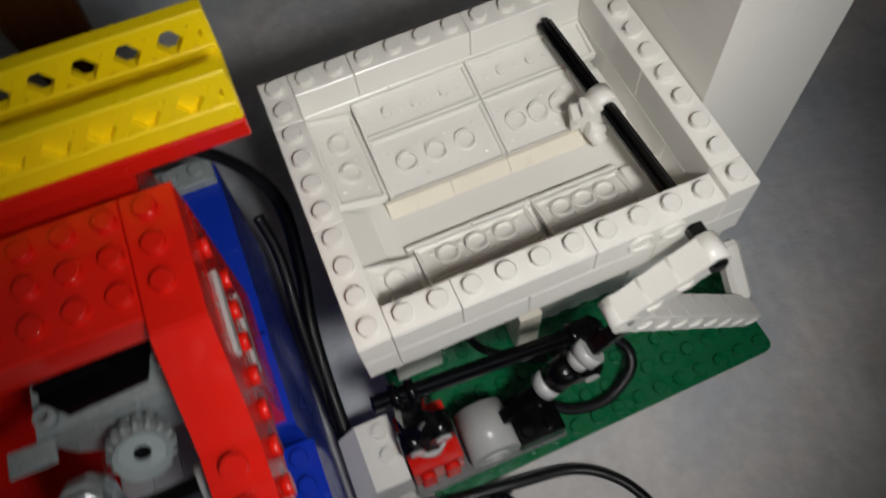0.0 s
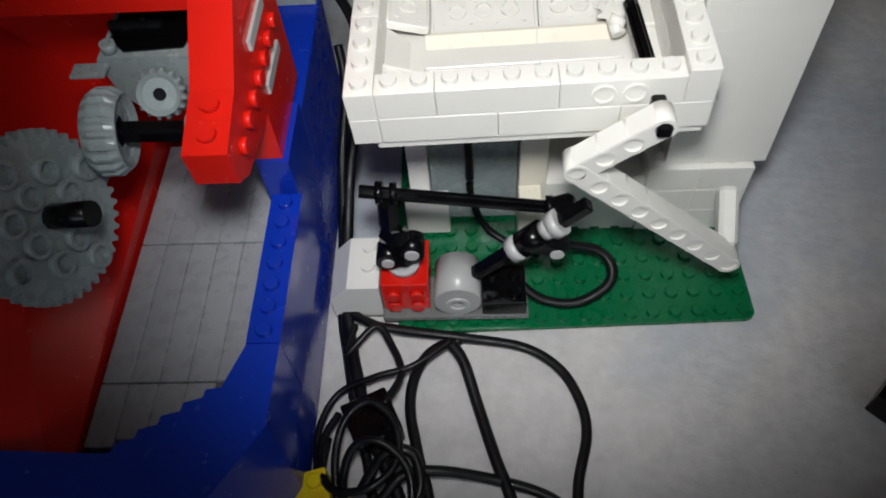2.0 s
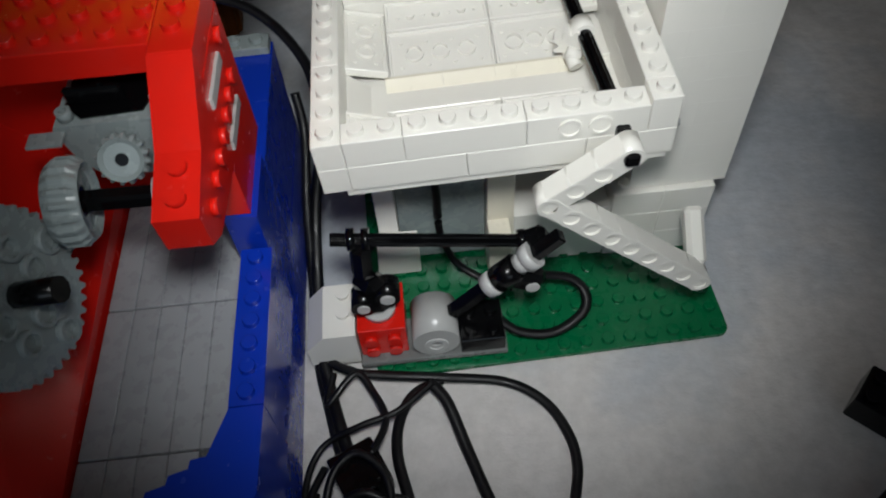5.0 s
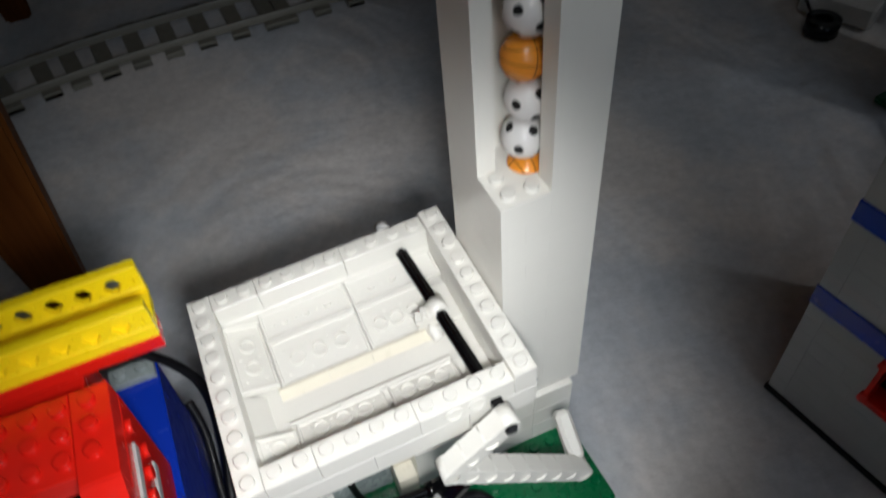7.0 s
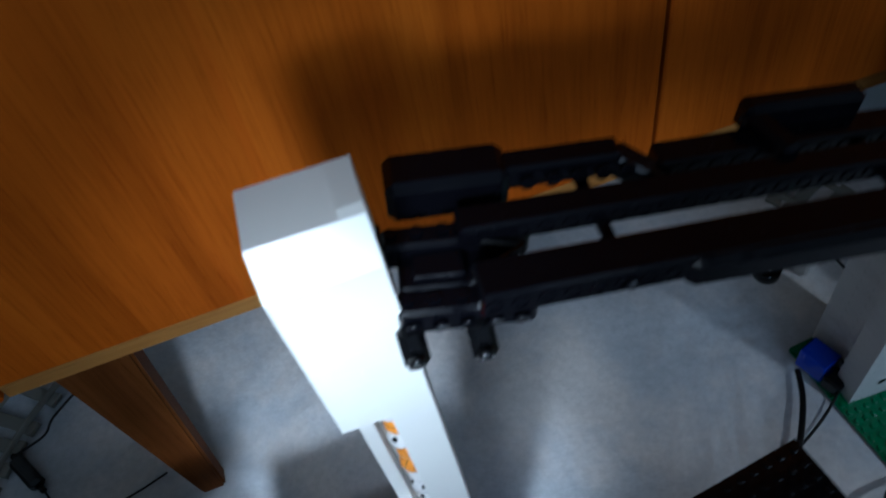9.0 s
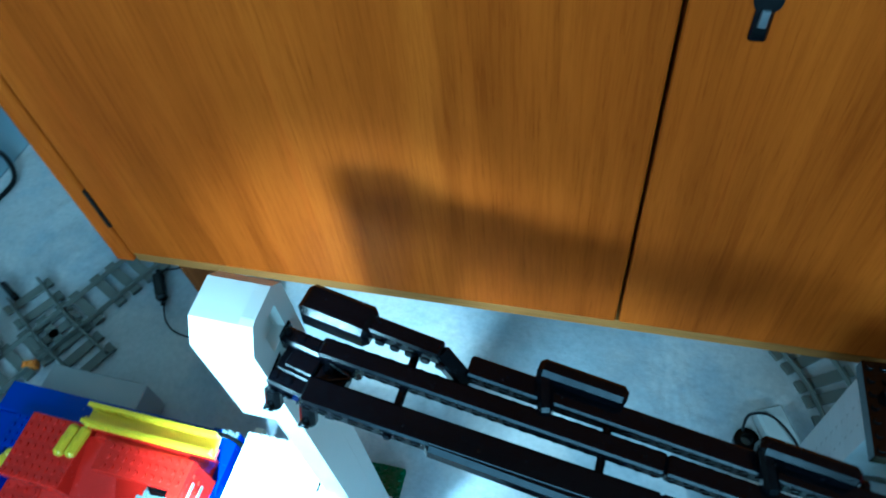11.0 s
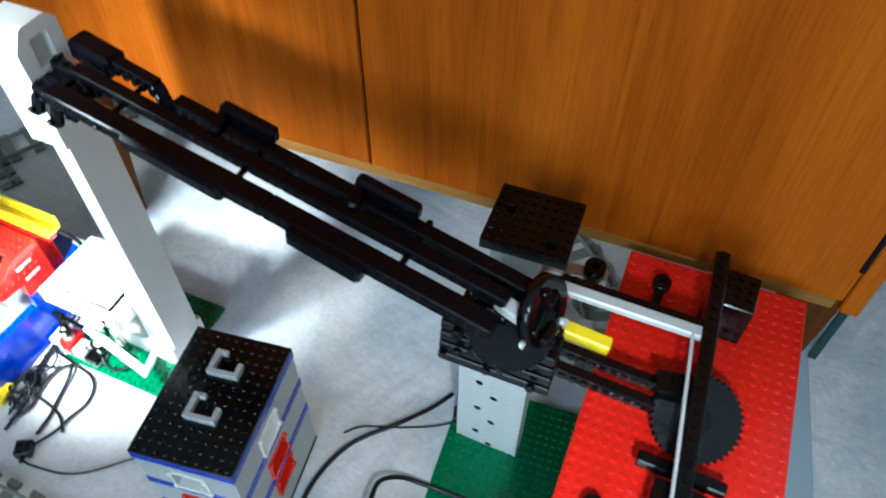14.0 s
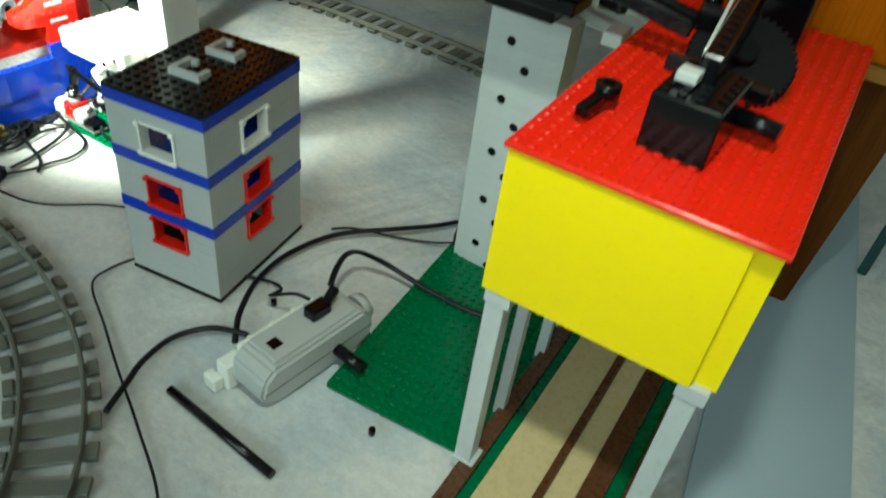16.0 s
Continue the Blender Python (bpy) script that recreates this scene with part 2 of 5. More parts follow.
def cloth():
    """The pale sheet over the floor: blotchy grey, folds, fine weave."""
    m, t, b = nodes_of("white_sheet")
    n = noise_node(t, 4.5, 6, .62)
    r = ramp(t, n.outputs["Fac"], [(.34, (.44, .48, .53)), (.45, (.53, .55, .58)), (.55, (.68, .65, .63)), (.64, (.64, .62, .61)), (.72, (.49, .53, .57))])
    f = noise_node(t, 160, 5, .7)
    r2 = ramp(t, f.outputs["Fac"], [(.3, (.82, .82, .82)), (.7, (1, 1, 1))])
    mx = t.nodes.new("ShaderNodeMix")
    mx.data_type, mx.blend_type = "RGBA", "MULTIPLY"
    mx.inputs["Factor"].default_value = 1
    t.links.new(r.outputs["Color"], mx.inputs["A"])
    t.links.new(r2.outputs["Color"], mx.inputs["B"])
    t.links.new(mx.outputs["Result"], b.inputs["Base Color"])
    b.inputs["Roughness"].default_value = .85
    b.inputs["Specular IOR Level"].default_value = .2
    w = noise_node(t, 26, 6, .6, (1, 1.4, 1))
    bumped(t, b, w.outputs["Fac"], .4, .006)
    fold = noise_node(t, 7, 3, .5, (1, .55, 1))
    fold.inputs["Distortion"].default_value = 1.4
    fb = t.nodes.new("ShaderNodeBump")
    fb.inputs["Strength"].default_value, fb.inputs["Distance"].default_value = .45, .035
    t.links.new(fold.outputs["Fac"], fb.inputs["Height"])
    t.links.new(fb.outputs["Normal"], [n for n in t.nodes if n.type == "BUMP" and n != fb][0].inputs["Normal"])
    return m


def wood(name, dark, mid, light, along="z", rough=.46):
    """Oiled veneer: slow bands of tone, long grain, wandering dark streaks and short pores."""
    m, t, b = nodes_of(name)
    k = {"z": (6, 6, .4), "x": (.4, 6, 6), "y": (6, .4, 6)}[along]
    n = noise_node(t, 3, 6, .6, k)
    n.inputs["Distortion"].default_value = .5
    r = ramp(t, n.outputs["Fac"], [(.30, dark), (.5, mid), (.70, light)])

    def times(a, scale, detail, rgh, stretch, stops, factor):
        f = noise_node(t, scale, detail, rgh, stretch)
        r2 = ramp(t, f.outputs["Fac"], stops)
        mx = t.nodes.new("ShaderNodeMix")
        mx.data_type, mx.blend_type = "RGBA", "MULTIPLY"
        mx.inputs["Factor"].default_value = factor
        t.links.new(a, mx.inputs["A"])
        t.links.new(r2.outputs["Color"], mx.inputs["B"])
        return mx.outputs["Result"], f
    streaks = tuple(1.6 * x if x > 1 else x * .9 for x in k)
    fine = tuple(4 * x if x > 1 else x * 2.2 for x in k)
    pores = tuple(9 * x if x > 1 else x * 9 for x in k)
    c, _ = times(r.outputs["Color"], 4, 3, .5, streaks, [(.30, (.50, .40, .32)), (.40, (1, 1, 1)), (.66, (1, 1, 1)), (.74, (1.0, .86, .72))], .55)
    c, f = times(c, 14, 5, .7, fine, [(.36, (.66, .56, .48)), (.54, (1, 1, 1))], .5)
    c, _ = times(c, 8, 3, .6, pores, [(.32, (.55, .45, .38)), (.42, (1, 1, 1))], .35)
    c, _ = times(c, 5, 4, .6, (1, 1, .7), [(.30, (.78, .70, .62)), (.55, (1, 1, 1))], .6)
    t.links.new(c, b.inputs["Base Color"])
    b.inputs["Roughness"].default_value = rough
    b.inputs["Specular IOR Level"].default_value = .02
    bumped(t, b, f.outputs["Fac"], .15, .001)
    return m


SHEET = cloth()
TEAK = wood("teak_veneer", (.29, .061, .002), (.41, .090, .003), (.51, .124, .005))
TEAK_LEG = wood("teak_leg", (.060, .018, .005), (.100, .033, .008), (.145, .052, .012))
EDGE = wood("pale_teak_edge", (.24, .11, .025), (.36, .17, .04), (.42, .21, .06), "x")


def painted(name, colour, rough=.8):
    m, t, b = nodes_of(name)
    n = noise_node(t, 4, 5)
    d = tuple(x * .88 for x in colour)
    r = ramp(t, n.outputs["Fac"], [(.3, d), (.7, colour)])
    t.links.new(r.outputs["Color"], b.inputs["Base Color"])
    b.inputs["Roughness"].default_value = rough
    bumped(t, b, noise_node(t, 90, 3).outputs["Fac"], .1, .001)
    return m


PLASTER = painted("wall_paint", (.62, .60, .56))
CEILING = painted("ceiling_paint", (.75, .75, .73))
METAL = painted("dull_metal", (.35, .35, .36), .35)
METAL.node_tree.nodes["Principled BSDF"].inputs["Metallic"].default_value = .9
DARKCLOTH = painted("dark_cloth", (.018, .019, .022), .9)
RUG = painted("blue_grey_rug", (.36, .42, .47), .95)
TEAL = plastic("dark_teal_board", (.01, .045, .04), .4)

# ---------------------------------------------------------------- the room
SB_Y, SB_Z, SB_L, SB_R, SB_GAP, SB_TURN = .167, .234, -.122, .7335, .3045, 2.86

def floor_sheet():
    bm = B()
    nx, ny, x0, y0, dx = 219, 200, -2.18, -3.25, .0200
    rows = []
    for j in range(ny):
        row = []
        for i in range(nx):
            x, y = x0 + i * dx, y0 + j * dx
            h = noise.noise((x * 3.1, y * 3.1, 0)) * .5 + noise.noise((x * 8, y * 8, 3)) * .25 + noise.noise((x * 19, y * 13, 7)) * .2
            row.append(bm.verts.new((x, y, -.0009 + min(0, h) * .005)))
        rows.append(row)
    for a, b in zip(rows, rows[1:]):
        for i in range(nx - 1):
            bm.faces.new((a[i], a[i + 1], b[i + 1], b[i])).smooth = True
    return solo("floor", bm, SHEET, "floor covered with a crumpled pale grey sheet", "floor", kind="structure")


floor_sheet()


def wall(name, x0, y0, z0, x1, y1, z1, material=PLASTER, label="plain painted room wall", cat="wall"):
    return solo(name, cbox(B(), x0, y0, z0, x1, y1, z1, .002), material, label, cat, kind="structure")


wall("wall_north", -2.2, .70, -.02, 2.3, .78, 2.5)
wall("wall_west", -2.18, -3.28, -.02, -2.1, .70, 2.5)
wall("wall_east", 2.2, -3.28, -.02, 2.28, .70, 2.5)
# the south wall is open where the window is
wall("wall_south_a", -2.1, -3.28, -.02, -.40, -3.20, 2.5)
wall("wall_south_b", 1.60, -3.28, -.02, 2.2, -3.20, 2.5)
wall("wall_south_c", -.40, -3.28, -.02, 1.60, -3.20, .80)
wall("wall_south_d", -.40, -3.28, 2.10, 1.60, -3.20, 2.5)
wall("ceiling", -2.2, -3.28, 2.5, 2.3, .78, 2.56, CEILING, "plain white ceiling", "ceiling")


def sideboard():
    t = thing("sideboard", "teak sideboard with two plain doors on tapered legs", "sideboard", pose(0, SB_Y, 0, 0, 0, SB_TURN))
    zb, zt = SB_Z, .92
    bm = B()
    cbox(bm, SB_L, .0005, zb - .0065, SB_L + .0175, .42, zt, .0015)
    part("side_panel", bm, TEAK, t)
    bm = B()
    cbox(bm, SB_R - .0150, .0005, zb - .0065, SB_R, .42, zt, .0015)
    part("side_panel", bm, TEAK, t)
    part("bottom_panel", cbox(B(), SB_L + .02, .002, zb - .006, SB_R - .02, .42, zb + .006, .001), EDGE, t, "pale bottom edge")
    part("top_panel", cbox(B(), SB_L - .004, 0, zt, SB_R + .004, .43, zt + .02, .002), TEAK, t)
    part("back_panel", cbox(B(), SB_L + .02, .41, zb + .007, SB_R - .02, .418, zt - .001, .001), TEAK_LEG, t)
    for a, b in ((SB_L + .021, SB_GAP - .0012), (SB_GAP + .0012, SB_R - .0165)):
        d = part("door", cbox(B(), a, 0, zb + .008, b, .018, zt - .002, .0012), TEAK, t)
    for x in (SB_L + .0185, SB_R - .0200):
        for z in (zb + .046, zt - .1):
            part("hinge", cbox(B(), x, -.002, z, x + .004, .012, z + .045, .0008), MATTE, t, "dark hinge knuckle")
    esc = B()
    tube(esc, (SB_GAP + .0335, -.003, zb + .294), (SB_GAP + .0335, .001, zb + .294), .0062, 18)
    cbox(esc, SB_GAP + .0295, -.0028, zb + .272, SB_GAP + .0375, .001, zb + .291, .002)
    lock = part("lock_plate", esc, BLACK, t, "small dark keyhole plate")
    part("keyhole", cbox(B(), SB_GAP + .0315, -.0045, zb + .281, SB_GAP + .0355, -.0025, zb + .290, .0005), METAL, lock)
    for lx, ly in ((-.0659, .024), (-.0659, .37), (.7060, .030), (.7060, .37)):
        bm = B()
        a = [(-.027, 0), (.027, 0), (.027, .021), (-.027, .021)]
        b = [(-.010, -.003), (.010, -.003), (.010, .013), (-.010, .013)]
        lo = [bm.verts.new((lx + x, ly + y, 0)) for x, y in b]
        hi = [bm.verts.new((lx + x, ly + y, zb - .0062)) for x, y in a]
        for i in range(4):
            bm.faces.new((lo[i], lo[(i + 1) % 4], hi[(i + 1) % 4], hi[i]))
        bm.faces.new(lo[::-1])
        bm.faces.new(hi)
        bmesh.ops.bevel(bm, geom=list(bm.edges), offset=.002, segments=2, affect="EDGES")
        part("leg", bm, TEAK_LEG, t, "tapered dark teak leg")
    return t



sideboard()


# ---------------------------------------------------------------- base plates
def base_plate(nx, ny, m, label):
    bm = B()
    X, Y, q = nx * S, ny * S, .0035
    poly = []
    for cx, cy, a in ((X - q, q, -90), (X - q, Y - q, 0), (q, Y - q, 90), (q, q, 180)):
        poly += [(cx + q * math.cos(radians(a + g)), cy + q * math.sin(radians(a + g))) for g in (0, 22.5, 45, 67.5, 90)]
    prism(bm, poly, "z", 0, .0016)
    studs(bm, 0, 0, .0016, nx, ny, n=8)
    return solo("base_plate", bm, GREEN, label, "base plate", m)


base_plate(16, 16, pose(.0055, -.0205, 0, 0, 0, 1.5), "green studded base plate under the white tower")
base_plate(16, 32, pose(.4545, -.1145, 0, 0, 0, 6.5), "green studded base plate under the grey pillar")


# ---------------------------------------------------------------- white ball tower
def tower():
    m = pose(.1012, .0255, .0370, 0, -1.0, 0)
    t = thing("ball_tower", "tall white brick tower with an open slot showing stacked balls", "toy tower", m)
    W, D, H = .0345, .0385, .3890
    HX, HY = -.0015, -.0020
    nz0, nz1, sx, sy = .115, .289, .0170, .0160
    h = .0096

    def piece(x0, y0, x1, y1, z0, z1):
        key = ("tw", round(x1 - x0, 4), round(y1 - y0, 4), round(z1 - z0, 4))
        if key not in STORE:
            STORE[key] = mesh_of("brick", cbox(B(), 0, 0, 0, x1 - x0 - .00001, y1 - y0 - .00001, z1 - z0 - .00001, .00004), WHITE)
        part("brick", STORE[key], WHITE, t, "", pose(x0, y0, z0))

    k, z = 0, 0
    while z < H - .034:
        z1 = z + h
        if z > nz1 - .005:
            a, b = (W * .45, D * .55) if k % 2 else (W * .15, D * .3)
            piece(HX, HY, a, b, z, z1), piece(a, HY, W, b, z, z1), piece(HX, b, a, D, z, z1), piece(a, b, W, D, z, z1)
        elif z < nz0 - .005:
            a, b = (W * .5, D * .5) if k % 2 else (W * .25, D * .7)
            piece(0, 0, a, b, z, z1), piece(a, 0, W, b, z, z1), piece(0, b, a, D, z, z1), piece(a, b, W, D, z, z1)
        else:
            piece(0, sy, .0063, D, z, z1)
            if k % 2:
                piece(sx, 0, W, .0080, z, z1), piece(.0256, .0080, W, .0262, z, z1)
                piece(.0064, .0263, W * .6, D, z, z1), piece(W * .6, .0263, W, D, z, z1)
            else:
                piece(sx, 0, .0262, .0080, z, z1), piece(.0262, 0, W, .0262, z, z1)
                piece(.0064, .0263, W, D, z, z1)
        z = z1
        k += 1
    # the notch's floor with its studs
    zf = math.ceil((nz0 - .005) / h) * h
    for i, j in ((0, 0), (1, 0), (0, 1)):
        part("stud", studs(B(), .0006 + i * S, .0004 + j * S, zf, 1, 1), WHITE, t)
    # sloped cap with the ball hole in its side
    top = z
    c = .015
    wx = W - .008
    prof = [(HY, top), (HY, H - c), (HY + c * .62, H - .001), (D - c * .5, H), (D, H - c * .5), (D, top)]
    part("slope_cap", prism(B(), prof, "x", HX, wx), WHITE, t)
    # side slab with the square hole: two posts and a lintel
    ya, yb = .011, .027
    bm = prism(B(), [(HY, top), (HY, H - c), (HY + c * .62, H - .001), (ya, H), (ya, top)], "x", wx, W)
    prism(bm, [(yb, top), (yb, H), (D - c * .5, H), (D, H - c * .5), (D, top)], "x", wx, W)
    cbox(bm, wx, ya, H - .011, W, yb, H, .0001)
    part("side_plate", bm, WHITE, t)
    # base block
    base = thing("tower_base", "white brick footing of the ball tower on the green plate", "toy footing")
    x0, y0, x1, y1 = .0955, .0232, .1322, .072
    for j in range(3):
        z0 = .0017 + j * .0117
        for a, b in ((x0, (x0 + x1) / 2), ((x0 + x1) / 2, x1)):
            for c0, c1 in ((y0, y0 + .024), (y0 + .024, y1)):
                part("brick", cbox(B(), a + .00004, c0, z0, b - .00004, c1 - .00006, z0 + .01164, .00025), WHITE, base)
    for i in range(4):
        part("stud", studs(B(), .0965 + i * S, .0240, .0367, 1, 1), WHITE, base)
    part("bracket", cbox(B(), .060, .024, .0017, .0954, .060, .030, .0003), WHITE, base)
    return m


TOWER = tower()


def ball(kind):
    bm = B()
    bmesh.ops.create_uvsphere(bm, u_segments=20, v_segments=12, radius=.0071)
    for f in bm.faces:
        f.smooth = True
    return bm


def ball_coords(name, rough):
    m, t, b = nodes_of(name)
    c = t.nodes.new("ShaderNodeTexCoord")
    v = t.nodes.new("ShaderNodeVectorMath")
    v.operation = "NORMALIZE"
    t.links.new(c.outputs["Object"], v.inputs[0])
    b.inputs["Roughness"].default_value = rough

    def calc(op, x, y=None):
        n = t.nodes.new("ShaderNodeMath")
        n.operation = op
        for k, w in enumerate((x, y)):
            if isinstance(w, (int, float)):
                n.inputs[k].default_value = w
            elif w is not None:
                t.links.new(w, n.inputs[k])
        return n.outputs[0]
    return m, t, b, v.outputs[0], calc


def spot_material(name, base, mark):
    """A football: dark spots at the twelve corners of an icosahedron, slightly ragged."""
    m, t, b, p, calc = ball_coords(name, .22)
    best = None
    g = (1 + 5 ** .5) / 2
    for axis in ((0, 1, g), (0, -1, g), (1, g, 0), (-1, g, 0), (g, 0, 1), (g, 0, -1)):
        d = t.nodes.new("ShaderNodeVectorMath")
        d.operation = "DOT_PRODUCT"
        t.links.new(p, d.inputs[0])
        d.inputs[1].default_value = Vector(axis).normalized()
        a = calc("ABSOLUTE", d.outputs["Value"])
        best = a if best is None else calc("MAXIMUM", best, a)
    rag = noise_node(t, 420, 2)
    best = calc("ADD", best, calc("MULTIPLY", calc("SUBTRACT", rag.outputs["Fac"], .5), .03))
    r = ramp(t, best, [(.975, base), (.981, mark)])
    t.links.new(r.outputs["Color"], b.inputs["Base Color"])
    return m


def seam_material(name, base, mark):
    """A basketball: two crossing seams and a curved one on each side."""
    m, t, b, p, calc = ball_coords(name, .25)
    sep = t.nodes.new("ShaderNodeSeparateXYZ")
    t.links.new(p, sep.inputs[0])
    x, y, z = (calc("ABSOLUTE", sep.outputs[k]) for k in range(3))
    curve = calc("ABSOLUTE", calc("SUBTRACT", x, calc("ADD", .42, calc("MULTIPLY", calc("MULTIPLY", z, z), .35))))
    d = calc("MINIMUM", calc("MINIMUM", x, y), curve)
    r = ramp(t, d, [(.015, mark), (.034, base)])
    t.links.new(r.outputs["Color"], b.inputs["Base Color"])
    return m


BALLW = spot_material("white_ball", (.78, .76, .74), (.02, .02, .02))
BALLO = seam_material("orange_ball", (.83, .30, .03), (.16, .05, .015))
order = "OWWOWWWOOWOWO"
meshes = {k: mesh_of("ball", ball(k), m) for k, m in (("W", BALLW), ("O", BALLO))}
for i, k in enumerate(order):
    b = new("ball", meshes[k])
    b.matrix_basis = TOWER @ pose(.0165 + .0006 * (-1) ** i, .0160, .1120 + i * .01395, 40 * i, 25 * i, 70 * i)
    tagged(b, "small white football with black spots in the tower slot" if k == "W" else "small orange basketball with dark seams in the tower slot", "ball", "balls in the tower")


# ---------------------------------------------------------------- white hopper tray
def tray():
    m = pose(0, 0, .0762, 0, -2.0, 0) @ pose(0, 0, 0, .6, 0, 0)
    p, q = .1005 / 12, .0815 / 10
    t = thing("ball_hopper", "white brick hopper tray with sloped floor and outlet channel", "toy hopper", m)
    z1, z2, top = PH, PH + BH, PH + 2 * BH

    def run(x, y, z, lens, along, h=BH, st=True, mat=WHITE):
        for n in lens:
            if along == "x":
                brick(n, 1, h, x, y, z, mat, t, top=st, p=p, q=q)
                x += n * p
            else:
                brick(1, n, h, x, y, z, mat, t, top=st, p=p, q=q)
                y += n * q
    # lower course, then the studded rim
    run(0, 0, z1, (1, 4, 4, 3), "x", st=False)
    run(0, q, z1, (4, 4, 2), "y", st=False)
    run(0, 9 * q, z1, (1, 3, 4, 4), "x", st=False)
    run(11 * p, q, z1, (2, 4, 2), "y", st=False)
    run(p, 0, z2, (2, 4, 4), "x")
    run(0, 0, z2, (4, 4, 2), "y")
    run(p, 9 * q, z2, (2, 4, 4), "x")
    run(11 * p, 0, z2, (1, 4, 4, 1), "y", h=BH + PH * .6)
    for x in (8.4 * p, 9.4 * p):
        hole = part("pin_hole", ring(B(), (x, .0002, z2 + .0050), (x, -.0007, z2 + .0050), .0033, .0025, 20), WHITE, t)
        part("recess", tube(B(), (x, .0001, z2 + .0050), (x, -.0002, z2 + .0050), .0025, 20), WHITE, hole)
    part("rim_plate", cbox(B(), .0065, .001, .0, .0995, .0805, PH - .0001, .0003), WHITE, t)

    def slope(x0, y0, x1, y1, za, zb, axis, nx, ny, wide=True, name="floor_plate"):
        """An upturned plate lying on the hopper's slope: a thin lip, round tubes (or pegs where it is narrow) and small nubs."""
        run_y = axis == "y"
        a = (x1 - x0) if run_y else math.hypot(x1 - x0, zb - za)
        b = math.hypot(y1 - y0, zb - za) if run_y else (y1 - y0)
        a, b = a - .0002, b - .0002
        e, f = .0011, -.0012
        bm = cbox(B(), 0, 0, -.0028, a, b, f, .0001)
        if nx:
            for q0 in ((0, 0, a, e), (0, b - e, a, b), (0, e, e, b - e), (a - e, e, a, b - e)):
                cbox(bm, q0[0], q0[1], f - .0002, q0[2], q0[3], 0, .00025)
        for i in range(nx):
            for j in range(ny):
                x, y = a * (i + 1) / (nx + 1), b * (j + 1) / (ny + 1)
                if wide:
                    ring(bm, (x, y, f - .0002), (x, y, .0001), .0031, .0024, 18)
                    tube(bm, (x, y, f - .0002), (x, y, f + .0003), .0023, 14)
                else:
                    tube(bm, (x, y, f - .0002), (x, y, .0002), .0014, 12)
        if nx:
            n = (nx + 1) if nx >= ny else 2
            m2 = (ny + 1) if ny > nx else 2
            for i in range(n):
                for j in range(m2 if wide else 1):
                    x, y = a * (i + .5) / n, b * (j + .5) / (m2 if wide else 1)
                    tube(bm, (x, y, f - .0002), (x, y, f + .0005), .0007, 8)
        mm = pose(x0, y0, za, math.degrees(math.atan2(zb - za, y1 - y0))) if run_y else pose(x0, y0, za, 0, -math.degrees(math.atan2(zb - za, x1 - x0)))
        return part(name, bm, WHITE, t, "", mm)
    # back slope
    slope(2.6 * p, 5.2 * q, 6.7 * p, 7.5 * q, .0060, .0096, "y", 3, 1)
    slope(6.7 * p, 5.2 * q, 9.9 * p, 7.5 * q, .0060, .0096, "y", 3, 1)
    slope(2.6 * p, 7.5 * q, 6.7 * p, 9 * q, .0098, .0122, "y", 3, 1, False)
    slope(6.7 * p, 7.5 * q, 11 * p, 9 * q, .0098, .0122, "y", 3, 1, False)
    # left slope
    slope(1 * p, 5.3 * q, 2.6 * p, 9 * q, .0118, .0080, "x", 1, 2)
    slope(1 * p, 1 * q, 2.6 * p, 3.0 * q, .0118, .0070, "x", 1, 2)
    slope(1 * p, 3.0 * q, 2.4 * p, 5.3 * q, .0112, .0000, "x", 0, 0, True, "chute_slope")
    # front slope
    slope(2.6 * p, 1 * q, 6.4 * p, 2.0 * q, .0112, .0094, "y", 3, 1, False)
    slope(2.6 * p, 2.0 * q, 6.4 * p, 3.3 * q, .0092, .0060, "y", 3, 1)
    slope(6.6 * p, 1 * q, 9.6 * p, 2.0 * q, .0112, .0094, "y", 2, 1, False)
    slope(6.6 * p, 2.0 * q, 9.6 * p, 3.3 * q, .0092, .0060, "y", 3, 1)
    # channel
    for a, b in ((2.4, 4.6), (4.6, 6.6), (6.6, 9.6)):
        part("channel_wall", prism(B(), [(4.05 * q, -.0044), (5.08 * q, .0066), (5.2 * q, .0066), (5.2 * q, -.0044)], "x", a * p, b * p - .0001), CREAM, t)
        part("channel_wall", cbox(B(), a * p, 3.3 * q, -.006, b * p - .0001, 3.45 * q, .0062, .0003), WHITE, t)
    part("channel_floor", cbox(B(), 2.2 * p, 3.46 * q, -.0065, 11 * p, 4.99 * q, -.0045, .0002), CREAM, t)
    part("inner_wall", cbox(B(), 9.95 * p, 5.2 * q, .0035, 11 * p, 7.4 * q, .0052, .0003), WHITE, t)
    part("inner_wall", cbox(B(), 9.7 * p, 1.0 * q, .0035, 11 * p, 3.3 * q, .0052, .0003), WHITE, t)
    # black axle across the outlet
    ax = B()
    zx = .0165
    beam(ax, (9.62 * p, 8.9 * q, zx), (10.05 * p, 1.05 * q, zx), .0044, .0018, .0003)
    beam(ax, (9.62 * p, 8.9 * q, zx), (10.05 * p, 1.05 * q, zx), .0018, .0044, .0003)
    part("axle", ax, BLACK, t, "black cross axle")
    bush = ring(B(), (9.80 * p, 5.45 * q, zx), (9.83 * p, 4.75 * q, zx), .0036, .0022)
    gear(bush, (9.45 * p, 5.05 * q, zx - .0035), (.25, 1, .1), .0058, 8, .0045, .0018)
    tube(bush, (9.35 * p, 4.75 * q, zx - .0065), (9.5 * p, 4.25 * q, zx - .0085), .0022, 10)
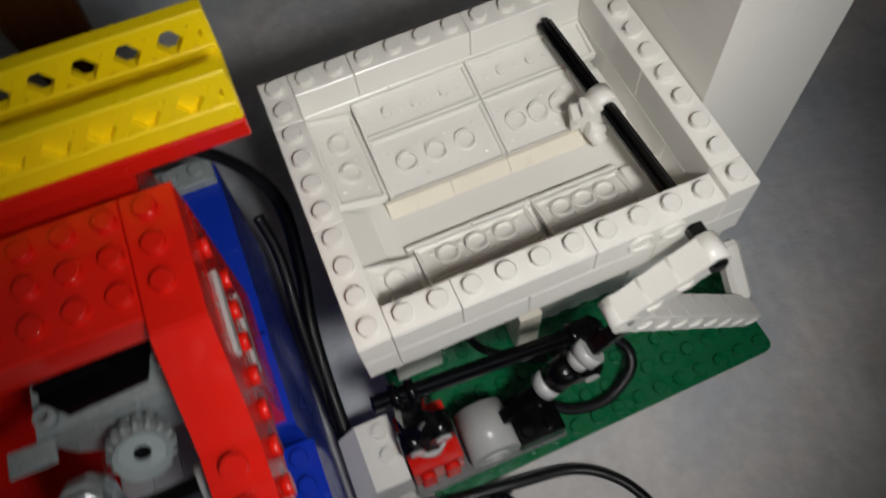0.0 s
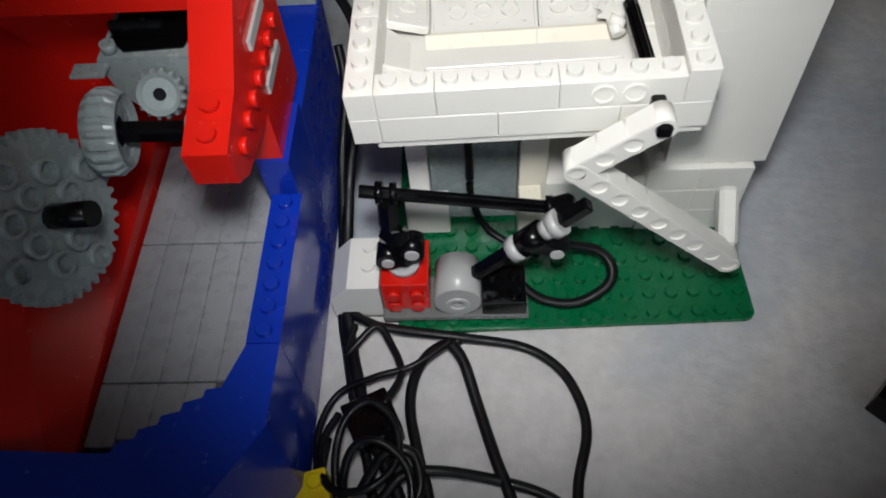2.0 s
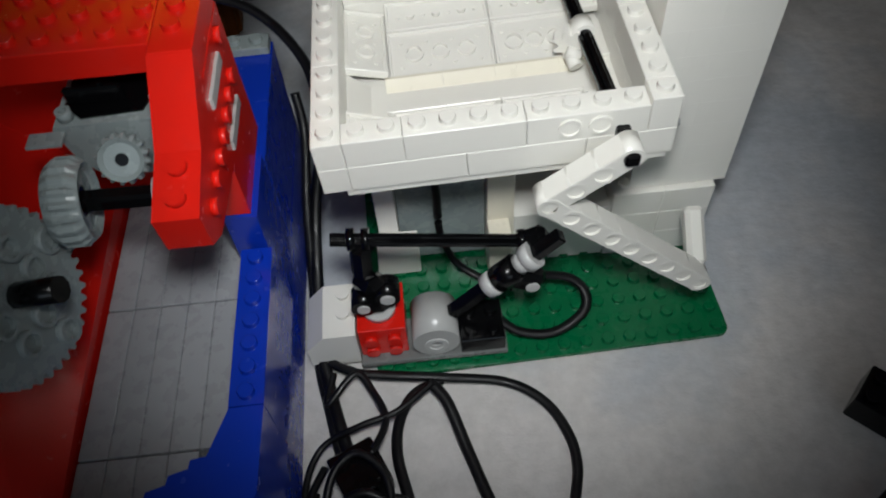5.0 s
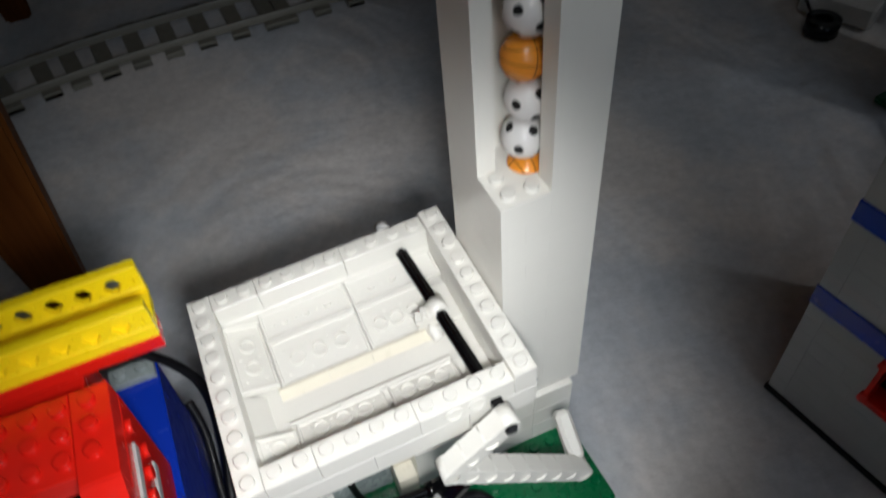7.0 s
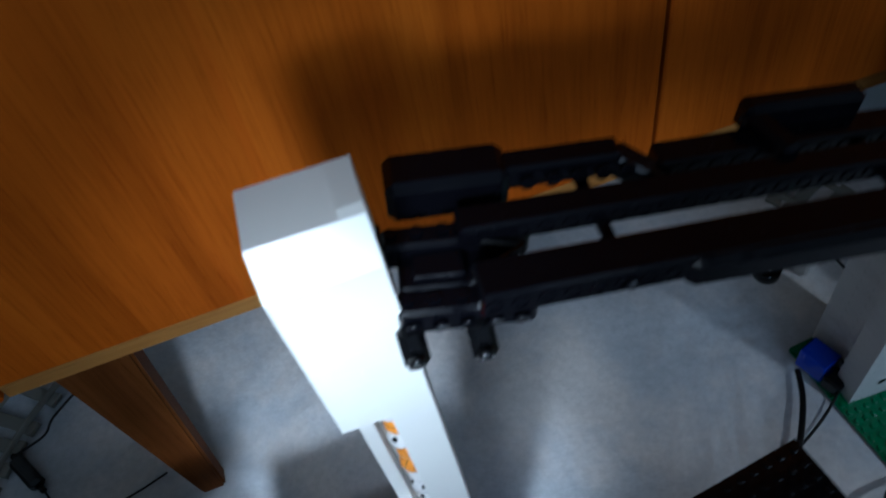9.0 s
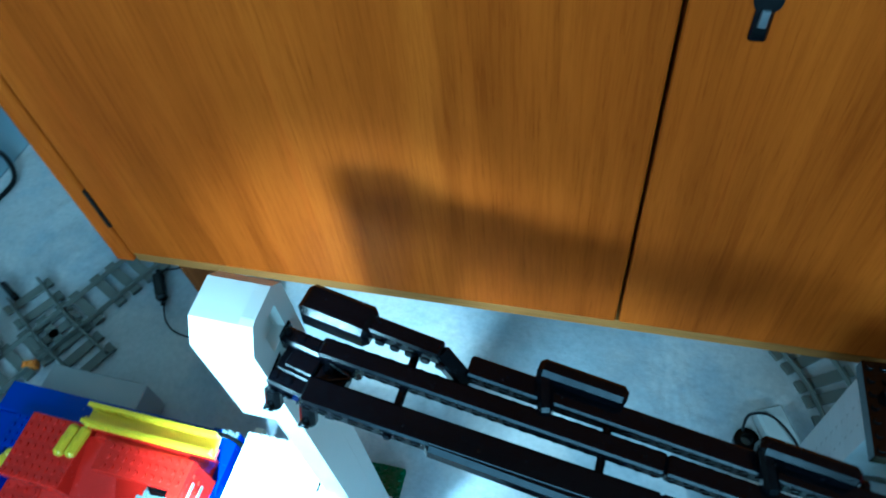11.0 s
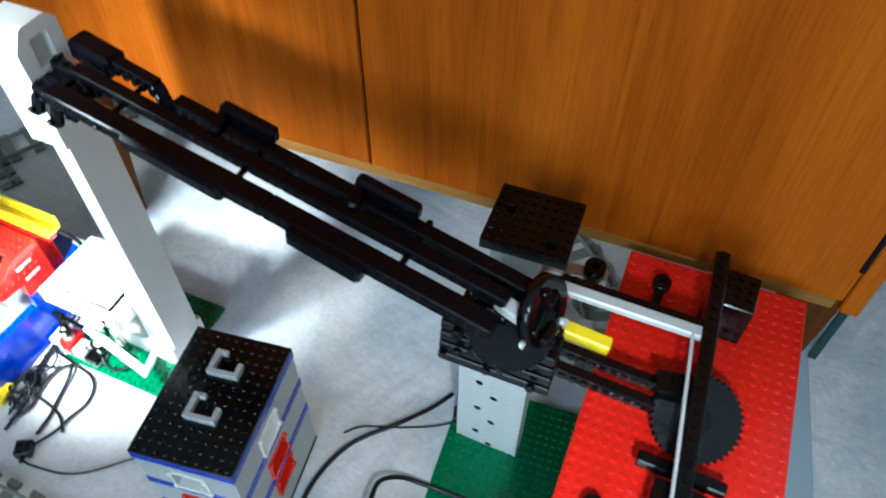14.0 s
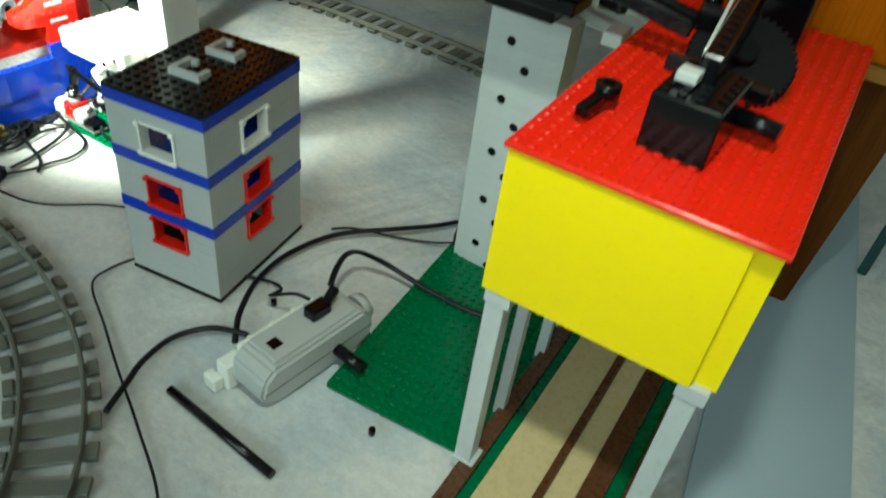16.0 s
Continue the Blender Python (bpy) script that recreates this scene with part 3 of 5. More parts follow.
    tube(bush, (9.2 * p, 4.7 * q, zx - .0050), (9.7 * p, 4.55 * q, zx - .0065), .0018, 10)
    part("paddle", bush, WHITE, t, "white ball paddle on the axle")
    # pin ends on the outside
    part("pin", tube(B(), (9.3 * p, 10 * q, .0205), (9.3 * p, 10.5 * q, .0205), .0027, 12), GREY, t, "grey pin at the back")
    part("pin", tube(B(), (12 * p, .4 * q, .012), (12.15 * p, .4 * q, .012), .0016, 10), GREY, t)
    return m


tray()

# ---------------------------------------------------------------- grey house
def framed_window(t, m, frame_mat, w, h, deep=.0078):
    """An open moulded frame through the wall: jambs, head, a deep sill and rounded ears at the corners."""
    win = new("window")
    win.parent = t
    win.matrix_basis = m
    win.empty_display_size = .005
    f = B()
    b = .0020
    w, h = w - .0002, h - .0002
    cbox(f, -w / 2, -.0018, -h / 2 + .0035, -w / 2 + b, deep, h / 2, .0003)
    cbox(f, w / 2 - b, -.0018, -h / 2 + .0035, w / 2, deep, h / 2, .0003)
    cbox(f, -w / 2 + b, -.0012, h / 2 - b, w / 2 - b, deep, h / 2, .0003)
    for sx in (-1, 1):
        for z in (-h / 2 + .0030, h / 2 - .0012):
            tube(f, (sx * (w / 2 - .0010), -.0034, z), (sx * (w / 2 - .0010), .0006, z), .0021, 10)
    part("window_frame", f, frame_mat, win)
    part("window_sill", cbox(B(), -w / 2, -.0026, -h / 2, w / 2, deep, -h / 2 + .0034, .0004), frame_mat, win)
    return win


def house():
    w, d = .0875, .1190
    m = pose(.2780, -.0513, 0, 0, 0, 9.8)
    t = thing("toy_house", "grey toy house with blue bands, red windows and black roof", "toy house", m)
    part("base", cbox(B(), -w / 2 - .001, -d / 2 - .001, 0, w / 2 + .001, d / 2 + .001, .0036, .0004), BLACK, t)
    z = .0037
    ww0 = .0330
    for tall, n, band, first, mat, west in ((.0623, 7, .0105, 4, RED, -.009), (.0365, 4, .0100, 0, RED, -.009), (.0375, 4, .0095, 0, WHITE, -.027)):
        spots = {0: (.001,), 1: (-.003,), 3: (west, min(west + .047, .032))}
        h = tall / n
        for j in range(n):
            zz = z + j * h
            o = .006 * (j % 2)
            for side in range(4):
                L, ww = (w, d) if side % 2 == 0 else (d - .0158, w)
                xs = [-L / 2] + [v for v in (-L / 2 + .016 + o, -L / 2 + .040 + o, -L / 2 + .064 + o, -L / 2 + .096 + o) if v < L / 2 - .006] + [L / 2]
                for a, b in zip(xs, xs[1:]):
                    pieces = [(a, b)]
                    if first <= j < first + 3:
                        for c in spots.get(side, ()):
                            lo, hi = c - ww0 / 2, c + ww0 / 2
                            pieces = [q for p0, p1 in pieces for q in ((p0, min(p1, lo)), (max(p0, hi), p1)) if q[1] - q[0] > .0002]
                    for p0, p1 in pieces:
                        key = ("hb", round(p1 - p0, 4), round(h, 5))
                        if key not in STORE:
                            STORE[key] = mesh_of("brick", cbox(B(), 0, 0, 0, p1 - p0 - .00001, .0078, h - .00001, .00012), GREY)
                        part("brick", STORE[key], GREY, t, "", pose(0, 0, zz, 0, 0, 90 * side) @ pose(p0, -ww / 2, 0))
        for side, places in spots.items():
            for c in places:
                framed_window(t, pose(0, 0, z + (first + 1.5) * h, 0, 0, 90 * side) @ pose(c, -(w if side % 2 else d) / 2, 0), mat, ww0, 3 * h)
        z += tall
        part("band", cbox(B(), -w / 2 - .0006, -d / 2 - .0006, z, w / 2 + .0006, d / 2 + .0006, z + band - .0001, .0003), BLUE, t, "blue plate band")
        z += band
    roof = B()
    cbox(roof, -w / 2 - .0004, -d / 2 - .0004, z, w / 2 + .0004, d / 2 + .0004, z + .0034, .0003)
    studs(roof, -w / 2, -d / 2, z + .0034, 10, 14, w / 10, d / 14, n=8)
    part("roof", roof, BLACK, t, "black studded roof plate")
    z += .0036
    for y in (-.012, .030):
        bm = B()
        cbox(bm, -.014, y - .0125, z, .014, y - .0080, z + .0062, .0005)
        cbox(bm, -.014, y - .0079, z, -.0090, y + .0105, z + .0062, .0005)
        cbox(bm, -.0089, y + .0065, z, -.0030, y + .0105, z + .0062, .0005)
        cbox(bm, .0095, y - .0079, z, .014, y + .0015, z + .0062, .0005)
        part("roof_bracket", bm, LGREY, t, "pale grey bracket on the roof")
    gz = .1231
    part("inner_drum", tube(B(), (-.012, .030, gz), (-.012, .030, gz + .012), .0070, 16), BGREY, t, "grey drum inside the top storey")
    part("inner_wheel", ring(B(), (-.020, .012, gz + .007), (-.014, .012, gz + .007), .0068, .0040), YELLOW, t, "yellow wheel inside the top storey")
    return t


house()


# ---------------------------------------------------------------- grey pillar, box tower, red-roofed building
def pillar():
    t = thing("technic_pillar", "light grey brick pillar with pin holes on the green plate", "toy pillar", pose(.4412, .0803, .0017, 0, 0, .5))
    W, D, h = .0646, .020, .0096
    n = 25
    for i in range(n):
        bm = B()
        cbox(bm, 0, 0, 0, W, D, h - .00002, .00008)
        part("brick", bm, LGREY, t, "", pose(0, 0, i * h))
    for i in range(n):
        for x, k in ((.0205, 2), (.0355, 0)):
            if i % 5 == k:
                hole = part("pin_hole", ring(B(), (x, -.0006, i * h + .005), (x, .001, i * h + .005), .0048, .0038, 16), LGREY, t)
                # black disc paints the shade of the hole; the brick behind is solid
                part("hole_depth", tube(B(), (x, -.0003, i * h + .005), (x, .0005, i * h + .005), .0038, 14), BLACK, hole, "black disc for the shade inside the hole")
    return t


pillar()


def box_tower():
    t = thing("box_tower", "grey brick tower topped with a black studded plate", "toy tower", pose(.4505, .0849, .0017, 0, 0, 4.2))
    for i in range(30):
        bm = cbox(B(), .004, .018, 0, .044, .058, .00998, .00008)
        part("brick", bm, LGREY, t, "", pose(0, 0, i * .01))
    top = B()
    cbox(top, 0, 0, .3025, .065, .060, .3125, .0005)
    studs(top, 0, 0, .3125, 8, 7, .065 / 8, .060 / 7, n=8)
    part("top_plate", top, BLACK, t, "black studded top plate")
    for x, y in ((.012, .038), (.050, .014)):
        part("round_stud", tube(B(), (x, y, .313), (x, y, .3185), .0042, 14), BLACK, t)
    bm = beam(B(), (.044, .046, .2440), (.094, .050, .2470), .014, .008, .001)
    part("side_arm", bm, LGREY, t, "pale grey side arm")
    part("ring_knob", ring(B(), (.083, .047, .2490), (.083, .047, .2620), .0085, .0035, 16), BLACK, t, "black round knob")
    bm = beam(B(), (.046, .030, .2420), (.086, -.004, .2460), .012, .008, .001)
    cbox(bm, .080, -.020, .2400, .094, .004, .2500, .001)
    part("side_arm", bm, LGREY, t, "pale grey side arm")
    part("connector", beam(B(), (.060, .034, .2520), (.080, .020, .2540), .010, .010, .002), BLACK, t)
    return t


box_tower()


def gate_house():
    m = pose(.6246, .0295, 0, 0, 0, 2.5)
    W, L, z1, z0 = .1356, .284, .257, .167
    t = thing("gate_house", "yellow brick gate house with a red studded roof on grey columns", "toy building", m)
    roof = B()
    cbox(roof, -W / 2, -L / 2, z1, W / 2, L / 2, z1 + .0034, .0006)
    studs(roof, -W / 2, -L / 2, z1 + .0034, 16, 34, W / 16, L / 34, n=8)
    part("roof", roof, RED, t, "red studded roof plate")
    h = (z1 - z0) / 10
    for i in range(10):
        o = .012 * (i % 2)
        for x0, x1, y0, y1, ax in ((-W / 2 + .002, W / 2 - .0145, -L / 2 + .002, -L / 2 + .010, "x"), (W / 2 - .0144, W / 2 - .002, -L / 2 + .0075, -L / 2 + .0155, "x"), (-W / 2 + .002, W / 2 - .002, L / 2 - .010, L / 2 - .002, "x"),
                                   (-W / 2 + .002, -W / 2 + .010, -L / 2 + .0101, L / 2 - .0101, "y"), (W / 2 - .010, W / 2 - .002, -L / 2 + .0156, L / 2 - .0101, "y")):
            a0, a1 = (x0, x1) if ax == "x" else (y0, y1)
            cuts = [a0] + [a0 + .020 + o + .032 * k for k in range(9) if a0 + .020 + o + .032 * k < a1 - .008] + [a1]
            for a, b in zip(cuts, cuts[1:]):
                key = ("gh", ax, round(b - a, 4))
                if key not in STORE:
                    bm = cbox(B(), 0, 0, 0, b - a - .00001, .008, h - .00001, .00001) if ax == "x" else cbox(B(), 0, 0, 0, .008, b - a - .00001, h - .00001, .00001)
                    STORE[key] = mesh_of("brick", bm, YELLOW)
                part("brick", STORE[key], YELLOW, t, "", pose(a if ax == "x" else x0, y0 if ax == "x" else a, z0 + i * h))
    for x in (-W / 2 + .004, W / 2 - .020):
        for y in (-L / 2 + .003, L / 2 - .020):
            bm = B()
            cbox(bm, x, y, .0020, x + .016, y + .016, .012, .0004)
            cbox(bm, x + .001, y + .001, .012, x + .013, y + .013, z0 - .010, .0004)
            cbox(bm, x, y, z0 - .010, x + .016, y + .016, z0 - .0002, .0004)
            part("column", bm, LGREY, t, "pale grey column")
    for y in (-L / 2 + .06, -L / 2 + .13, .03, .09):
        part("column", cbox(B(), -W / 2 + .006, y, .0020, -W / 2 + .014, y + .008, z0 - .0002, .0004), LGREY, t)
    # roadway below: brown, green and tan strips
    for a, b, mat, z in ((-.058, -.046, BROWN, .010), (-.0459, -.038, GREEN, .006), (-.0379, -.004, TAN, .008), (-.0039, .002, BROWN, .011), (.0021, .020, TAN, .008), (.0201, .036, BROWN, .009), (.0361, .046, GREEN, .006), (.0461, .058, BROWN, .010)):
        part("road_strip", cbox(B(), a, -L / 2 - .055, .0017, b, L / 2 - .01, z, .0005), mat, t)
    return m


gate_house()

# ---------------------------------------------------------------- black lifting arm
def arm_z(x):
    return .3675 - (x - .20) * .105


def lift_arm():
    t = thing("lifting_arm", "long black beam arm with three parallel rails reaching the white tower", "toy arm", pose(.134, .032, .402, 0, 1.7, -2.5) @ pose(-.130, -.040, -.370))

    def rail(name, x0, y0, x1, y1, w, h, dz=0):
        bm = B()
        beam(bm, (x0, y0, arm_z(x0) + dz), (x1, y1, arm_z(x1) + dz), w, h, .0012)
        n = int((x1 - x0) / .008)
        for i in range(n):
            x = x0 + (i + .5) * (x1 - x0) / n
            y = y0 + (y1 - y0) * (i + .5) / n
            for s in (-1, 1):
                ring(bm, (x, y + s * (w / 2 - .0004), arm_z(x) + dz), (x, y + s * (w / 2 + .0005), arm_z(x) + dz), .0030, .0022, 8)
        return part(name, bm, ARM, t)
    rail("rail", .150, .0285, .330, .0260, .0150, .0110, -.012)
    rail("rail", .330, .0260, .495, .0210, .0150, .0110, -.012)
    rail("rail", .150, .0520, .330, .0470, .0110, .0090, -.009)
    rail("rail", .330, .0470, .495, .0420, .0110, .0090, -.009)
    rail("rail", .225, .0670, .380, .0620, .0120, .0100, -.011)
    rail("rail", .380, .0620, .520, .0570, .0120, .0100, -.011)
    # raised upper beam with its bend
    bm = B()
    beam(bm, (.132, .075, .3665), (.211, .0675, .3620), .0100, .0100)
    beam(bm, (.209, .0680, .3615), (.226, .0595, .3500), .0095, .0095)
    for k in range(5):
        x = .178 + .0085 * k
        tube(bm, (x, .0645 - .0009 * k, .3635 - .0005 * k), (x, .0632 - .0009 * k, .3635 - .0005 * k), .0028, 10)
    part("upper_beam", bm, ARM, t, "bent black upper beam")
    bm = B()
    beam(bm, (.131, .075, .3655), (.172, .071, .3625), .019, .018, .003)
    part("upper_block", bm, ARM, t)
    # side flaps
    for x0, x1, y in ((.260, .306, .0745), (.371, .419, .0695)):
        bm = B()
        beam(bm, (x0, y, arm_z(x0) - .003), (x1, y - .002, arm_z(x1) - .003), .010, .013, .0025)
        beam(bm, (x0 + .003, y + .002, arm_z(x0) - .004), (x0 + .009, y - .022, arm_z(x0) - .006), .008, .010, .002)
        part("flap", bm, ARM, t)
    for x0, x1, y in ((.216, .300, .0238), (.352, .408, .0165)):
        bm = B()
        beam(bm, (x0, y, arm_z(x0) - .0135), (x1, y - .003, arm_z(x1) - .0135), .012, .013, .0025)
        part("flap", bm, ARM, t)
    part("peg", beam(B(), (.358, .008, .318), (.358, .008, .332), .004, .004), ARM, t)
    # cross ties
    for x in (.197, .300, .425):
        bm = B()
        beam(bm, (x, .018, arm_z(x) - .0125), (x, .072, arm_z(x) - .0105), .0045, .004)
        part("cross_tie", bm, ARM, t)
    # gripping head at the tower: two short beams, a pad between them, end tiles, feet and pins
    g = B()
    beam(g, (.1250, .0560, .3580), (.1730, .0500, .3545), .0095, .0115, .0015)
    beam(g, (.1250, .0350, .3500), (.1690, .0290, .3470), .0100, .0120, .0015)
    beam(g, (.1280, .0455, .3530), (.1660, .0400, .3500), .0145, .0090, .001)
    beam(g, (.1330, .0455, .3580), (.1500, .0430, .3570), .0110, .0030, .0008)
    for k in range(5):
        x = .1290 + .0085 * k
        tube(g, (x, .0292 - .0012 * k, .3495 - .0006 * k), (x, .0275 - .0012 * k, .3490 - .0006 * k), .0026, 10)
        tube(g, (x, .0345 - .0012 * k, .3555), (x, .0345 - .0012 * k, .3572 - .0006 * k), .0022, 8)
        tube(g, (x, .0560 - .0010 * k, .3635), (x, .0560 - .0010 * k, .3650 - .0006 * k), .0022, 8)
    gr = part("gripper", g, ARM, t, "black gripping head")
    for y, z in ((.0585, .3560), (.0420, .3500)):
        part("end_tile", cbox(B(), .1240, y - .0055, z - .006, .1262, y + .0055, z + .006, .0006), BLACK, gr)
    for x, y in ((.1270, .0320), (.1490, .0285)):
        f = B()
        beam(f, (x, y, .3480), (x + .0005, y - .0070, .3330), .0090, .0090, .0025)
        ring(f, (x, y - .0085, .3400), (x, y - .0115, .3390), .0030, .0018, 10)
        part("foot", f, BLACK, gr)
    f = B()
    beam(f, (.1500, .0340, .3600), (.1700, .0420, .3590), .0025, .0025)
    beam(f, (.1700, .0420, .3590), (.1500, .0500, .3610), .0025, .0025)
    part("gripper_vee", f, BLACK, gr)
    return t


lift_arm()


def hub():
    t = thing("pivot_gearbox", "black beam gearbox with turntable wheels on the grey pillar", "toy gearbox", pose(-.006, -.014, .022))
    bm = B()
    for i, z in enumerate((.262, .272, .282, .292)):
        beam(bm, (.462, .030, z), (.540, .034, z - .002), .030 - .003 * i, .0088, .001)
    beam(bm, (.462, .060, .268), (.530, .064, .266), .030, .018, .001)
    part("frame", bm, BLACK, t)
    for j in range(7):
        x = .466 + .0105 * j
        part("pin", tube(B(), (x, .0135, .274 + .009 * (j % 3 - 1)), (x, .0165, .274 + .009 * (j % 3 - 1)), .0029, 10), BLACK, t)
    part("turntable", gear(B(), (.507, .030, .305), (.25, -.35, 1), .029, 40, .009, .0012), MATTE, t, "black turntable wheel")
    bm = ring(B(), (.519, .041, .317), (.527, .0395, .3195), .0235, .0150, 28)
    beam(bm, (.523, .020, .318), (.523, .061, .319), .006, .006, .001)
    beam(bm, (.522, .040, .298), (.523, .041, .338), .006, .006, .001)
    part("turntable", bm, BLACK, t, "black open turntable ring")
    rnd = random.Random(8)
    for k in range(16):
        x, y, z = rnd.uniform(.470, .532), rnd.uniform(.018, .070), rnd.uniform(.292, .322)
        a = rnd.uniform(0, 3.14)
        d = Vector((math.cos(a) * .9, math.sin(a) * .9, rnd.uniform(-.5, .5))) * rnd.uniform(.006, .013)
        bm = B()
        beam(bm, Vector((x, y, z)) - d, Vector((x, y, z)) + d, .0072, .0072, .0016)
        tube(bm, (x, y, z), (x, y - .0046, z + .0014), .0026, 10)
        part("connector", bm, BLACK, t)
    for x, y, z in ((.488, .024, .318), (.512, .022, .300), (.530, .050, .300)):
        part("grey_pin", tube(B(), (x, y, z), (x + .008, y - .002, z + .003), .0027, 10), LGREY, t, "short grey pin")
    part("red_pin", tube(B(), (.526, .062, .306), (.532, .060, .312), .0030, 10), RED, t, "short red pin")
    part("grey_connector", beam(B(), (.496, .033, .322), (.516, .028, .320), .011, .008), LGREY, t, "small grey connector")
    part("foot", beam(B(), (.470, .050, .246), (.520, .052, .246), .026, .012), BLACK, t)
    return t


hub()


def drive():
    t = thing("roof_mechanism", "black beam mechanism with gear wheel over the red roof", "toy mechanism", pose(-.010, -.004, .0235))
    bm = B()
    beam(bm, (.530, .0770, .2910), (.628, .0840, .285), .009, .009)
    for i in range(11):
        tube(bm, (.536 + i * .0085, .0775 + i * .0006, .290), (.536 + i * .0085, .0775 + i * .0006, .2975 - i * .0006), .0024, 8)
    part("beam", bm, BLACK, t)
    part("grey_bar", beam(B(), (.5260, .0690, .2945), (.627, .0760, .2885), .0095, .006), LGREY, t, "long light grey bar")
    for x0, y0, x1, y1 in ((.5450, .0350, .6090, .0435), (.5440, .0195, .6090, .0270)):
        bm = B()
        beam(bm, (x0 - .012, y0 - .001, .279), (x1, y1, .2635), .0085, .0085)
        for i in range(8):
            f = (i + .8) / 9
            x, y, z = x0 + (x1 - x0) * f, y0 + (y1 - y0) * f, .2765 - .0130 * f
            tube(bm, (x, y - .0040, z), (x, y - .0050, z), .0026, 8)
        part("beam", bm, BLACK, t)
    part("yellow_beam", beam(B(), (.5385, .0490, .2785), (.5720, .0505, .2745), .0105, .010), YELLOW, t, "short yellow beam")
    bm = B()
    beam(bm, (.639, -.045, .2735), (.622, .142, .2925), .010, .017, .001)
    n = 22
    for i in range(n):
        f = (i + .5) / n
        tube(bm, (.639 - .017 * f, -.045 + .187 * f, .281 + .019 * f), (.639 - .017 * f, -.045 + .187 * f, .2838 + .019 * f), .0024, 8)
    part("cross_beam", bm, BLACK, t)
    part("grey_strip", beam(B(), (.6335, -.040, .280), (.618, .074, .291), .002, .004), LGREY, t, "thin grey strip")
    w = gear(B(), (.638, .036, .2530), (.15, -.55, .8), .030, 40, .008)
    wheel = part("gear_wheel", w, MATTE, t, "black toothed gear wheel")
    part("wheel_hub", tube(B(), (.638, .036, .2530), (.640, .029, .2630), .007, 14), BLACK, wheel)
    part("bracket", beam(B(), (.606, .040, .270), (.632, .046, .267), .018, .010), BLACK, t)
    part("cross_bar", beam(B(), (.6095, -.0085, .258), (.665, -.0070, .256), .0085, .0085), BLACK, t)
    bm = B()
    cbox(bm, .6215, .1165, .2374, .6545, .1505, .276, .001)
    studs(bm, .6215, .1165, .276, 4, 4, n=8)
    part("motor_block", bm, BLACK, t, "black studded block")
    bm = B()
    cbox(bm, .6225, -.0700, .2374, .6565, -.0200, .2675, .001)
    studs(bm, .6225, -.0700, .2675, 4, 6, .0085, .0083, n=8)
    blk = part("motor_block", bm, BLACK, t, "black studded block")
    part("grey_tile", cbox(B(), .6270, -.0560, .2694, .6375, -.0455, .2745, .0005), LGREY, blk, "pale grey tile")
    part("knob", tube(B(), (.6565, -.026, .250), (.678, -.028, .250), .005, 12), BLACK, t)
    return t


drive()


def ring_post(x, y, z, turn, label):
    t = thing("ring_post", label, "toy connector", pose(x, y, z, 0, 0, turn))
    part("post", beam(B(), (0, -.014, .004), (0, .006, .007), .007, .007), BLACK, t)
    part("ring", ring(B(), (0, .010, .006), (0, .010, .013), .0068, .0034), BLACK, t)
    return t


ring_post(.5830, -.0600, .2625, -8, "black ring connector lying on the red roof")
ring_post(.5810, .1250, .2625, 0, "black ring connector lying on the red roof")

# ---------------------------------------------------------------- blue boat-like ball machine
def tyre(bm, c, axis, r, bore, wd, lugs):
    """A soft ring with a rounded cross-section and shallow lugs round its tread."""
    k = Vector(axis).normalized()
    u = k.orthogonal().normalized()
    v = k.cross(u)
    h = wd / 2
    prof = [(-h * .75, bore, 0), (-h, (r + bore) / 2, 0), (-h * .86, r - .0013, .3), (-h * .45, r, 1), (h * .45, r, 1), (h * .86, r - .0013, .3), (h, (r + bore) / 2, 0), (h * .75, bore, 0)]
    n = lugs * 4
    rows = []
    for i in range(n):
        a = 2 * math.pi * i / n
        cut = .0009 if i % 4 in (2, 3) else 0
        e = u * math.cos(a) + v * math.sin(a)
        rows.append([bm.verts.new(c + k * x + e * (q - cut * m)) for x, q, m in prof])
    for i in range(n):
        p, q = rows[i], rows[(i + 1) % n]
        for j in range(8):
            bm.faces.new((p[j], q[j], q[(j + 1) % 8], p[(j + 1) % 8]))
    bmesh.ops.recalc_face_normals(bm, faces=bm.faces[:])
    return bm


